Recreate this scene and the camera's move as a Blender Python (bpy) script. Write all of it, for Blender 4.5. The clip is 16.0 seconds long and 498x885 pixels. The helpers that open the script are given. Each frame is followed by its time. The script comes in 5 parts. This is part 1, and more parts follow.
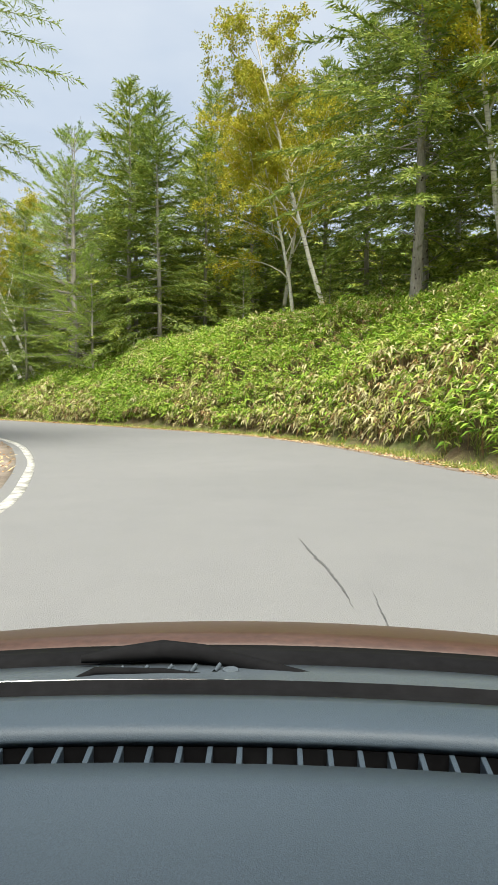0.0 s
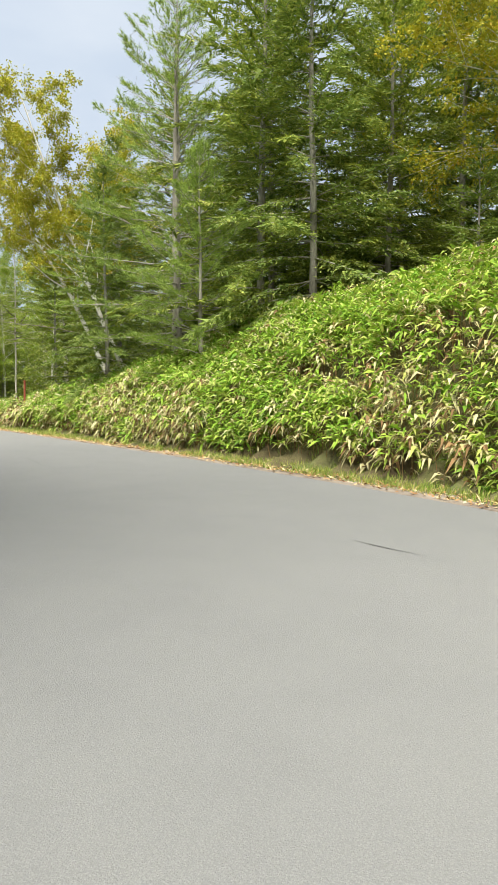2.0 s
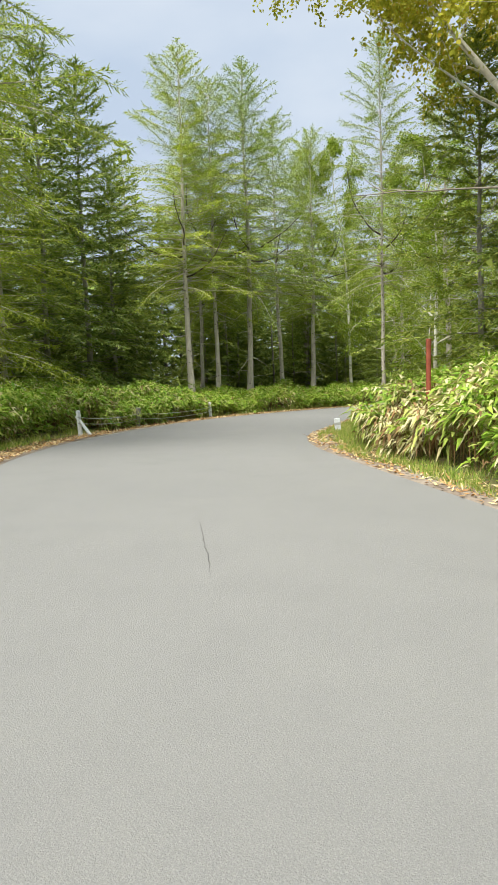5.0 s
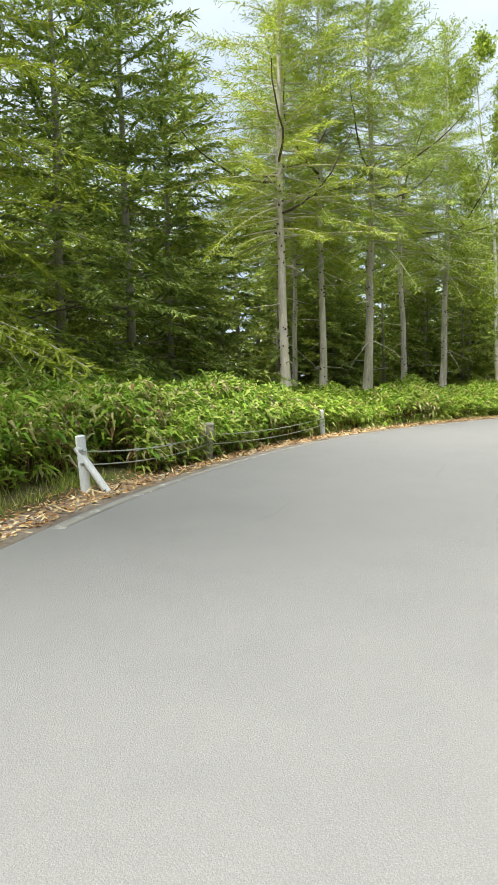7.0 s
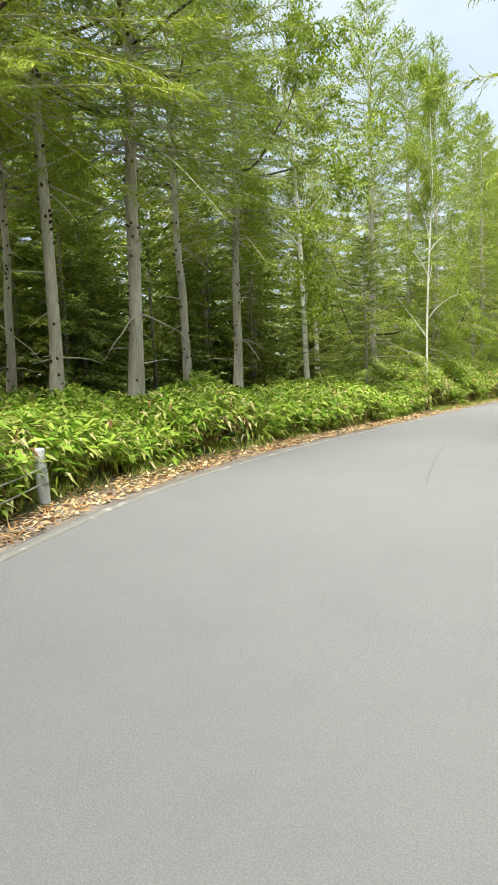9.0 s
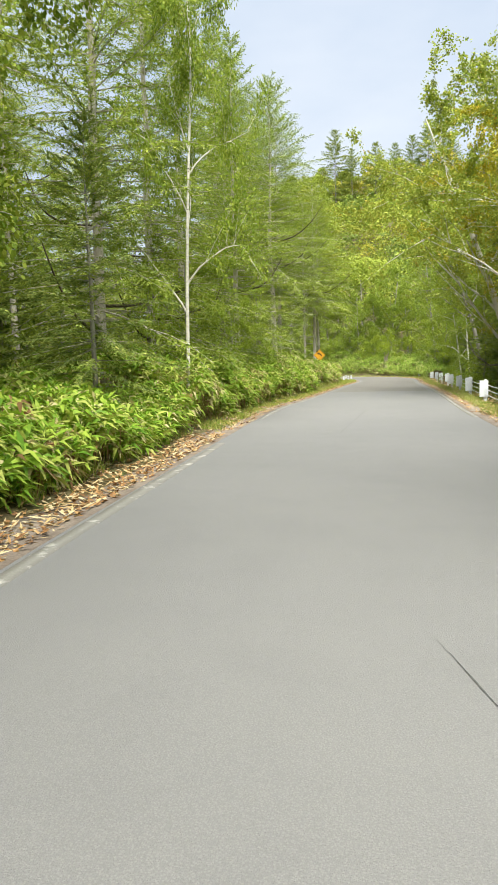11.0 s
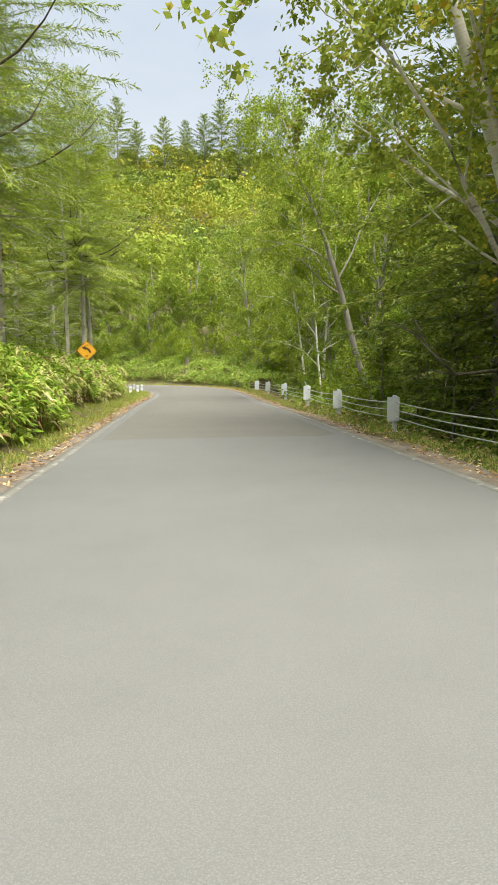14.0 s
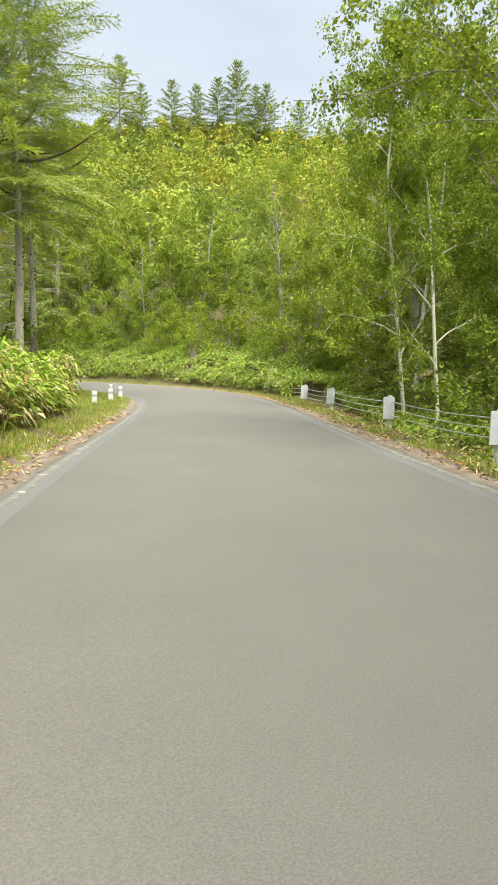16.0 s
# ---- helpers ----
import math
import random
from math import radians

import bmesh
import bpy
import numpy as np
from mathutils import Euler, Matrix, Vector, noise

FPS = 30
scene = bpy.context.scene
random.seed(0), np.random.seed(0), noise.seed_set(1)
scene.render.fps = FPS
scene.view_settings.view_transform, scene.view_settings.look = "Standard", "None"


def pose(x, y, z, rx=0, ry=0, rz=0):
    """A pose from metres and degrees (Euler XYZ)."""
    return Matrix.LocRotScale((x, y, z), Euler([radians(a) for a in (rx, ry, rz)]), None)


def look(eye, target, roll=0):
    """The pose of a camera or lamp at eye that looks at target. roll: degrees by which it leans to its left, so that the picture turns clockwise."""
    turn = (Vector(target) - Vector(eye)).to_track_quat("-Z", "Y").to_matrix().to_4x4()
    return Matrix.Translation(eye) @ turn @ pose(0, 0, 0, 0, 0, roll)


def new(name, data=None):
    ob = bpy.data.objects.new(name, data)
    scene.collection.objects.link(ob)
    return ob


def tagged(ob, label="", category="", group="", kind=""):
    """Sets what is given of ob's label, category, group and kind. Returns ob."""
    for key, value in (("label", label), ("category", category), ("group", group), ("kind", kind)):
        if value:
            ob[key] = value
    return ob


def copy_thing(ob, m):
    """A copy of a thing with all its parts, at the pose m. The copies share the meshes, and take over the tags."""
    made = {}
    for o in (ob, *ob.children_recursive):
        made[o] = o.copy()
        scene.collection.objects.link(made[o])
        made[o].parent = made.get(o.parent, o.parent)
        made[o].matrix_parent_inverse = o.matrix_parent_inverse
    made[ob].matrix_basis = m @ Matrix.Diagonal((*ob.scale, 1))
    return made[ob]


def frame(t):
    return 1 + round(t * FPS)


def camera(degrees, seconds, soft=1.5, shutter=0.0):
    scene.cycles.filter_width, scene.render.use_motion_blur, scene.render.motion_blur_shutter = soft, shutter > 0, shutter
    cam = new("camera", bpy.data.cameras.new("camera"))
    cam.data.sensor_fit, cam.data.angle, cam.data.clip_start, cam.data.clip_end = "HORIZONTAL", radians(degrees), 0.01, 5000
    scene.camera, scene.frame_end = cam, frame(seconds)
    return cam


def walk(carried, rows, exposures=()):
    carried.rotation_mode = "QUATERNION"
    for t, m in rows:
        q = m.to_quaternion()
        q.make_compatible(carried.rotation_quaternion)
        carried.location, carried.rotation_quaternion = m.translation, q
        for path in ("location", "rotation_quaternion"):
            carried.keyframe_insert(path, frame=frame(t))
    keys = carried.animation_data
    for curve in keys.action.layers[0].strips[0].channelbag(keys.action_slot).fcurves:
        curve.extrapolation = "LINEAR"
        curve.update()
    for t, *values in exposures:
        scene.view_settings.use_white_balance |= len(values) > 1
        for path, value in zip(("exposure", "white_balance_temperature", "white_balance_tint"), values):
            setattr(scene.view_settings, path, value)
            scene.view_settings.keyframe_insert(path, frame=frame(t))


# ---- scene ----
# ---------------------------------------------------------------- camera
cam = camera(39.7, 16.0, soft=1.15)
PATH = [
    (0, (11.941, -12.530, 1.095), (10.984, -7.633, 0.778), 0.34),
    (0.5, (10.859, -9.005, 1.147), (9.860, -4.116, 0.831), 0.28),
    (1, (9.676, -5.664, 1.184), (8.500, -0.814, 0.869), 0.43),
    (1.5, (8.176, -2.501, 1.219), (6.715, 2.271, 0.907), 0.42),
    (2, (6.914, 0.336, 1.245), (5.083, 4.977, 0.919), 0.21),
    (2.5, (5.287, 2.906, 1.219), (3.090, 7.384, 0.870), -0.06),
    (3, (3.514, 5.290, 1.204), (0.939, 9.559, 0.825), -0.10),
    (3.5, (1.531, 7.531, 1.209), (-1.400, 11.561, 0.804), -0.13),
    (4, (-0.457, 9.557, 1.217), (-3.727, 13.316, 0.793), -0.65),
    (4.5, (-2.464, 11.210, 1.217), (-5.993, 14.727, 0.796), -1.69),
    (5, (-4.865, 12.793, 1.222), (-8.598, 16.094, 0.813), -2.00),
    (5.2, (-5.884, 13.433, 1.226), (-9.689, 16.652, 0.823), -2.02),
    (6, (-9.829, 15.875, 1.248), (-13.878, 18.778, 0.826), -1.10),
    (6.65, (-12.811, 17.607, 1.266), (-16.865, 20.503, 0.841), -1.07),
    (7.3, (-15.477, 19.324, 1.294), (-19.326, 22.489, 0.878), -1.72),
    (7.5, (-16.217, 19.907, 1.294), (-19.959, 23.198, 0.882), -2.13),
    (8, (-17.909, 21.513, 1.275), (-21.338, 25.127, 0.845), -1.64),
    (8.5, (-19.419, 23.307, 1.260), (-22.514, 27.209, 0.815), -1.39),
    (9, (-20.797, 25.209, 1.261), (-23.553, 29.356, 0.808), -2.12),
    (9.5, (-22.037, 27.228, 1.215), (-24.453, 31.576, 0.705), -3.13),
    (10, (-23.068, 29.311, 1.189), (-25.068, 33.859, 0.632), -3.03),
    (10.2, (-23.445, 30.173, 1.195), (-25.243, 34.803, 0.623), -3.03),
    (10.9, (-24.697, 33.450, 1.236), (-25.713, 38.316, 0.696), -1.51),
    (11.6, (-25.574, 37.417, 1.258), (-25.885, 42.380, 0.736), -1.05),
    (12.3, (-25.988, 42.035, 1.275), (-25.792, 47.004, 0.760), -1.33),
    (12.5, (-26.012, 43.424, 1.270), (-25.685, 48.387, 0.758), -1.41),
    (13, (-25.951, 47.006, 1.225), (-25.420, 51.950, 0.708), -1.22),
    (13.5, (-25.813, 50.768, 1.231), (-25.211, 55.703, 0.706), -1.15),
    (14, (-25.696, 54.686, 1.250), (-25.091, 59.621, 0.725), -0.41),
    (14.5, (-25.601, 58.683, 1.245), (-25.013, 63.621, 0.721), 0.21),
    (15, (-25.484, 62.663, 1.225), (-24.898, 67.600, 0.696), 0.60),
    (15.5, (-25.391, 66.656, 1.186), (-24.796, 71.591, 0.647), 0.98),
    (16, (-25.325, 70.630, 1.190), (-24.726, 75.565, 0.651), 1.19),
]
EXPOSURE = [(0, 1.1, 6500, 10), (1.5, 1.1, 6500, 10), (2.5, 1.2, 6500, 10), (4, 1.15, 6450, 10), (5.2, 1.1, 6450, 10), (7.3, 1.55, 6350, 11), (8.6, 1.48, 6350, 11), (10.2, 1.35, 6400, 11), (12.3, 1.15, 6550, 10), (14, 1.14, 6600, 10), (16, 1.24, 6600, 10)]
walk(cam, [(t, look(eye, target, roll)) for t, eye, target, roll in PATH], EXPOSURE)

# ---------------------------------------------------------------- sky and sun
SUN_ELEV, SUN_AZ = 62.0, 168.0          # degrees; azimuth clockwise from +y
world = bpy.data.worlds.new("overcast_sky")
scene.world = world
world.use_nodes = True
wn, wl = world.node_tree.nodes, world.node_tree.links
wn.clear()
w_out = wn.new("ShaderNodeOutputWorld")
w_bg = wn.new("ShaderNodeBackground")
w_sky = wn.new("ShaderNodeTexSky")
w_sky.sky_type = "NISHITA"
w_sky.sun_disc = False
w_sky.sun_elevation = radians(SUN_ELEV)
w_sky.sun_rotation = radians(SUN_AZ)
w_sky.air_density, w_sky.dust_density, w_sky.ozone_density = 1.0, 2.0, 1.0
w_co = wn.new("ShaderNodeTexCoord")
w_map = wn.new("ShaderNodeMapping")
w_map.inputs["Scale"].default_value = (1.0, 1.0, 2.4)
w_noise = wn.new("ShaderNodeTexNoise")
w_noise.inputs["Scale"].default_value = 2.3
w_noise.inputs["Detail"].default_value = 5.0
w_noise.inputs["Roughness"].default_value = 0.5
w_ramp = wn.new("ShaderNodeValToRGB")
w_ramp.color_ramp.elements[0].position, w_ramp.color_ramp.elements[0].color = 0.36, (5.0, 5.9, 7.1, 1)
w_ramp.color_ramp.elements[1].position, w_ramp.color_ramp.elements[1].color = 0.66, (6.7, 7.3, 8.0, 1)
w_mix = wn.new("ShaderNodeMixRGB")
w_mix.inputs["Fac"].default_value = 0.9
wl.new(w_co.outputs["Generated"], w_map.inputs["Vector"])
wl.new(w_map.outputs["Vector"], w_noise.inputs["Vector"])
wl.new(w_noise.outputs["Fac"], w_ramp.inputs["Fac"])
wl.new(w_sky.outputs["Color"], w_mix.inputs["Color1"])
wl.new(w_ramp.outputs["Color"], w_mix.inputs["Color2"])
wl.new(w_mix.outputs["Color"], w_bg.inputs["Color"])
w_bg.inputs["Strength"].default_value = 0.056
wl.new(w_bg.outputs["Background"], w_out.inputs["Surface"])

sun_data = bpy.data.lights.new("sun", "SUN")
sun_data.energy, sun_data.angle, sun_data.color = 3.75, radians(44), (1.0, 0.965, 0.84)
sun = new("sun", sun_data)
a, e = radians(SUN_AZ), radians(SUN_ELEV)
sun.matrix_world = look((0, 0, 60), (-math.sin(a) * math.cos(e), -math.cos(a) * math.cos(e), 60 - math.sin(e)))


# ---------------------------------------------------------------- materials
def material(name, rough=0.7, metal=0.0, spec=0.4):
    m = bpy.data.materials.new(name)
    m.use_nodes = True
    b = m.node_tree.nodes["Principled BSDF"]
    b.inputs["Roughness"].default_value = rough
    b.inputs["Metallic"].default_value = metal
    b.inputs["Specular IOR Level"].default_value = spec
    return m, m.node_tree.nodes, m.node_tree.links, b


def noise_node(nodes, links, scale, detail=4.0, rough=0.55, stretch=(1, 1, 1)):
    co, mp, nz = nodes.new("ShaderNodeTexCoord"), nodes.new("ShaderNodeMapping"), nodes.new("ShaderNodeTexNoise")
    mp.inputs["Scale"].default_value = stretch
    nz.inputs["Scale"].default_value, nz.inputs["Detail"].default_value, nz.inputs["Roughness"].default_value = scale, detail, rough
    links.new(co.outputs["Object"], mp.inputs["Vector"])
    links.new(mp.outputs["Vector"], nz.inputs["Vector"])
    return nz


def ramp(nodes, links, source, stops):
    r = nodes.new("ShaderNodeValToRGB")
    el = r.color_ramp.elements
    while len(el) < len(stops):
        el.new(0.5)
    for x, (pos, col) in zip(el, stops):
        x.position, x.color = pos, (*col, 1)
    links.new(source, r.inputs["Fac"])
    return r


def mixed(nodes, links, a, b, fac, mode="MIX"):
    m = nodes.new("ShaderNodeMixRGB")
    m.blend_type = mode
    for sock, v in (("Color1", a), ("Color2", b), ("Fac", fac)):
        if isinstance(v, (int, float)):
            m.inputs[sock].default_value = v
        elif isinstance(v, tuple):
            m.inputs[sock].default_value = (*v, 1)
        else:
            links.new(v, m.inputs[sock])
    return m.outputs["Color"]


def bump(nodes, links, bsdf, height, strength, dist):
    b = nodes.new("ShaderNodeBump")
    b.inputs["Strength"].default_value, b.inputs["Distance"].default_value = strength, dist
    links.new(height, b.inputs["Height"])
    links.new(b.outputs["Normal"], bsdf.inputs["Normal"])


def rough_surface(name, stops, scale, fine=60.0, rough=0.85, bump_d=0.01, spec=0.3, stretch=(1, 1, 1), metal=0.0):
    """Two scales of variation and a fine relief."""
    m, n, l, b = material(name, rough, metal, spec)
    big, small = noise_node(n, l, scale, 5, 0.6, stretch), noise_node(n, l, fine, 3, 0.6, stretch)
    col = ramp(n, l, big.outputs["Fac"], stops).outputs["Color"]
    grain = ramp(n, l, small.outputs["Fac"], [(0.3, (0.72, 0.72, 0.72)), (0.7, (1.25, 1.25, 1.25))]).outputs["Color"]
    l.new(mixed(n, l, col, grain, 0.8, "MULTIPLY"), b.inputs["Base Color"])
    bump(n, l, b, small.outputs["Fac"], 0.6, bump_d)
    return m


def leaf_material(name, stops, translucent=0.35, rough=0.5, tree_tint=0.25, spec=0.14):
    """Leaves: each leaf has its own shade, each plant its own tint, some light comes through."""
    m, n, l, b = material(name, rough, 0.0, spec)
    geo, info = n.new("ShaderNodeNewGeometry"), n.new("ShaderNodeObjectInfo")
    col = ramp(n, l, geo.outputs["Random Per Island"], stops).outputs["Color"]
    tint = ramp(n, l, info.outputs["Random"], [(0.0, (0.72, 0.80, 0.85)), (0.5, (1, 1, 1)), (1.0, (1.25, 1.15, 0.75))]).outputs["Color"]
    col = mixed(n, l, col, tint, tree_tint, "MULTIPLY")
    l.new(col, b.inputs["Base Color"])
    tr, mix = n.new("ShaderNodeBsdfTranslucent"), n.new("ShaderNodeMixShader")
    l.new(mixed(n, l, col, (1.0, 1.0, 0.55), 0.5, "MULTIPLY"), tr.inputs["Color"])
    mix.inputs["Fac"].default_value = 0.75 * translucent
    l.new(b.outputs["BSDF"], mix.inputs[1])
    l.new(tr.outputs["BSDF"], mix.inputs[2])
    l.new(mix.outputs["Shader"], n["Material Output"].inputs["Surface"])
    return m


M_EARTH = rough_surface("forest_floor_earth", [(0.3, (0.07, 0.05, 0.025)), (0.5, (0.13, 0.11, 0.05)), (0.7, (0.10, 0.14, 0.035))], 0.8, 9.0, 0.95, 0.06)
M_GRASS = leaf_material("grass", [(0.0, (0.16, 0.27, 0.04)), (0.5, (0.30, 0.40, 0.07)), (0.8, (0.48, 0.47, 0.13)), (1.0, (0.62, 0.53, 0.26))], 0.3, 0.6)
M_LITTER = leaf_material("fallen_leaves", [(0.0, (0.22, 0.11, 0.05)), (0.4, (0.46, 0.26, 0.11)), (0.7, (0.60, 0.45, 0.23)), (1.0, (0.70, 0.60, 0.38))], 0.1, 0.8)
M_SASA = [
    leaf_material("sasa_green", [(0.0, (0.13, 0.27, 0.03)), (0.6, (0.28, 0.45, 0.05)), (1.0, (0.46, 0.60, 0.10))], 0.35, 0.42),
    leaf_material("sasa_yellow_green", [(0.0, (0.32, 0.42, 0.07)), (1.0, (0.55, 0.58, 0.17))], 0.35, 0.45),
    leaf_material("sasa_straw", [(0.0, (0.46, 0.41, 0.19)), (1.0, (0.68, 0.62, 0.38))], 0.25, 0.6),
    leaf_material("sasa_brown", [(0.0, (0.15, 0.09, 0.04)), (1.0, (0.34, 0.21, 0.10))], 0.15, 0.7),
]
M_FIR = leaf_material("fir_needles", [(0.0, (0.13, 0.20, 0.045)), (0.6, (0.28, 0.36, 0.085)), (1.0, (0.48, 0.51, 0.13))], 0.3, 0.55, 0.6)
M_PINE = leaf_material("pine_needles", [(0.0, (0.16, 0.25, 0.055)), (0.6, (0.31, 0.42, 0.085)), (1.0, (0.48, 0.57, 0.15))], 0.3, 0.5, 0.3)
M_LARCH = leaf_material("larch_needles", [(0.0, (0.20, 0.29, 0.045)), (0.6, (0.355, 0.44, 0.075)), (1.0, (0.52, 0.58, 0.12))], 0.38, 0.55, 0.6)
M_BIRCHLEAF = leaf_material("birch_leaves_turning", [(0.0, (0.36, 0.38, 0.04)), (0.45, (0.48, 0.46, 0.05)), (0.92, (0.60, 0.51, 0.06)), (1.0, (0.62, 0.40, 0.06))], 0.4, 0.5, 0.5)
M_LEAF = leaf_material("broadleaf_green", [(0.0, (0.18, 0.28, 0.035)), (0.6, (0.295, 0.385, 0.05)), (1.0, (0.42, 0.47, 0.08))], 0.4, 0.5, 0.6)
M_BIRCHGREEN = leaf_material("birch_leaves_olive", [(0.0, (0.25, 0.33, 0.05)), (0.6, (0.38, 0.45, 0.08)), (0.97, (0.50, 0.52, 0.10)), (1.0, (0.62, 0.38, 0.08))], 0.45, 0.5, 0.12)
M_CROWNS = [
    leaf_material("hill_leaves_light", [(0.0, (0.27, 0.35, 0.045)), (1.0, (0.38, 0.44, 0.07))], 0.3, 0.55),
    leaf_material("hill_leaves_yellow", [(0.0, (0.40, 0.38, 0.045)), (1.0, (0.50, 0.45, 0.06))], 0.3, 0.55),
    leaf_material("hill_leaves_deep", [(0.0, (0.14, 0.21, 0.04)), (1.0, (0.22, 0.29, 0.06))], 0.3, 0.55),
    leaf_material("hill_leaves_olive", [(0.0, (0.27, 0.29, 0.04)), (1.0, (0.36, 0.37, 0.06))], 0.3, 0.55),
]
M_BARK_FIR = rough_surface("conifer_bark", [(0.3, (0.20, 0.18, 0.15)), (0.7, (0.44, 0.41, 0.36))], 3.0, 30, 0.9, 0.02, stretch=(1, 1, 0.25))
M_KNOT = rough_surface("dark_branch_stub", [(0.3, (0.06, 0.045, 0.035)), (0.7, (0.12, 0.09, 0.07))], 6, 30, 0.9, 0.01)
M_BARK_LARCH = rough_surface("larch_bark", [(0.3, (0.42, 0.37, 0.32)), (0.7, (0.68, 0.62, 0.57))], 4.0, 26, 0.9, 0.03, stretch=(1, 1, 0.2))


def birch_bark():
    m, n, l, b = material("birch_bark", 0.6, 0, 0.3)
    marks = noise_node(n, l, 9.0, 4, 0.6, (0.35, 0.35, 2.6))
    big = noise_node(n, l, 1.4, 3)
    dark = ramp(n, l, marks.outputs["Fac"], [(0.31, (0.06, 0.05, 0.045)), (0.38, (0.66, 0.63, 0.58)), (0.6, (0.80, 0.78, 0.74))]).outputs["Color"]
    tone = ramp(n, l, big.outputs["Fac"], [(0.3, (0.84, 0.79, 0.72)), (0.7, (1, 1, 1))]).outputs["Color"]
    l.new(mixed(n, l, dark, tone, 1.0, "MULTIPLY"), b.inputs["Base Color"])
    bump(n, l, b, marks.outputs["Fac"], 0.4, 0.01)
    return m


M_BARK_BIRCH = birch_bark()
M_DEADWOOD = rough_surface("bare_grey_wood", [(0.3, (0.16, 0.13, 0.10)), (0.7, (0.36, 0.32, 0.27))], 4, 30, 0.9, 0.01)


def asphalt():
    m, n, l, b = material("worn_asphalt", 0.82, 0, 0.35)
    patch, mid, grit = noise_node(n, l, 0.16, 4, 0.5), noise_node(n, l, 1.7, 5, 0.6), noise_node(n, l, 140.0, 2, 0.7)
    vor = n.new("ShaderNodeTexVoronoi")
    vor.inputs["Scale"].default_value = 120.0
    co = n.new("ShaderNodeTexCoord")
    l.new(co.outputs["Object"], vor.inputs["Vector"])
    base = ramp(n, l, patch.outputs["Fac"], [(0.3, (0.202, 0.203, 0.205)), (0.7, (0.232, 0.231, 0.231))]).outputs["Color"]
    stain = ramp(n, l, mid.outputs["Fac"], [(0.28, (0.95, 0.95, 0.955)), (0.5, (1.0, 1.0, 1.0)), (0.75, (1.03, 1.03, 1.02))]).outputs["Color"]
    base = mixed(n, l, base, stain, 0.9, "MULTIPLY")
    stone = ramp(n, l, vor.outputs["Distance"], [(0.0, (1.25, 1.24, 1.2)), (0.6, (0.7, 0.7, 0.72))]).outputs["Color"]
    base = mixed(n, l, base, stone, 0.42, "MULTIPLY")
    l.new(base, b.inputs["Base Color"])
    bump(n, l, b, grit.outputs["Fac"], 0.7, 0.006)
    return m


M_ASPHALT = asphalt()
M_ASPHALT_NEW = rough_surface("darker_asphalt", [(0.3, (0.176, 0.168, 0.155)), (0.7, (0.196, 0.188, 0.173))], 0.8, 120, 0.85, 0.004)
M_SHOULDER = rough_surface("dusty_shoulder", [(0.3, (0.19, 0.15, 0.12)), (0.7, (0.34, 0.29, 0.24))], 1.6, 40, 0.95, 0.012)
M_CRACK = rough_surface("crack_filler", [(0.3, (0.07, 0.07, 0.07)), (0.7, (0.14, 0.14, 0.14))], 5, 60, 0.9, 0.003)


def worn_line(name, lo, hi):
    m, n, l, b = material(name, 0.8, 0, 0.3)
    nz, fine = noise_node(n, l, 5.0, 6, 0.7), noise_node(n, l, 70, 2)
    col = ramp(n, l, nz.outputs["Fac"], [(lo, (0.245, 0.24, 0.22)), (hi, (0.58, 0.57, 0.54))]).outputs["Color"]
    l.new(mixed(n, l, col, ramp(n, l, fine.outputs["Fac"], [(0.3, (0.8, 0.8, 0.8)), (0.7, (1.1, 1.1, 1.1))]).outputs["Color"], 0.7, "MULTIPLY"), b.inputs["Base Color"])
    return m


M_LINE = worn_line("worn_white_line", 0.40, 0.56)
M_LINE_FAINT = worn_line("almost_worn_off_line", 0.55, 0.70)


# ---------------------------------------------------------------- mesh helpers
def mesh_from(name, verts, faces, mats, index=None, smooth=False):
    """A mesh from arrays; faces: rows of three or four corners."""
    me = bpy.data.meshes.new(name)
    verts, faces = np.asarray(verts, np.float32), np.asarray(faces, np.int32)
    k = faces.shape[1]
    me.vertices.add(len(verts))
    me.vertices.foreach_set("co", verts.ravel())
    me.loops.add(faces.size)
    me.loops.foreach_set("vertex_index", faces.ravel())
    me.polygons.add(len(faces))
    me.polygons.foreach_set("loop_start", np.arange(0, faces.size, k, dtype=np.int32))
    for m in mats if isinstance(mats, (list, tuple)) else [mats]:
        me.materials.append(m)
    if index is not None:
        me.polygons.foreach_set("material_index", np.asarray(index, np.int32))
    if smooth:
        me.polygons.foreach_set("use_smooth", np.ones(len(faces), bool))
    me.update(calc_edges=True)
    return me


def child(name, me, parent, label=""):
    ob = new(name, me)
    ob.parent = parent
    return tagged(ob, label)


def part(name, bm, mat, parent=None, label="", smooth=False):
    me = bpy.data.meshes.new(name)
    bm.to_mesh(me)
    bm.free()
    for m in mat if isinstance(mat, (list, tuple)) else [mat]:
        me.materials.append(m)
    if smooth:
        me.polygons.foreach_set("use_smooth", np.ones(len(me.polygons), bool))
    ob = new(name, me)
    if parent:
        ob.parent = parent
    return tagged(ob, label)


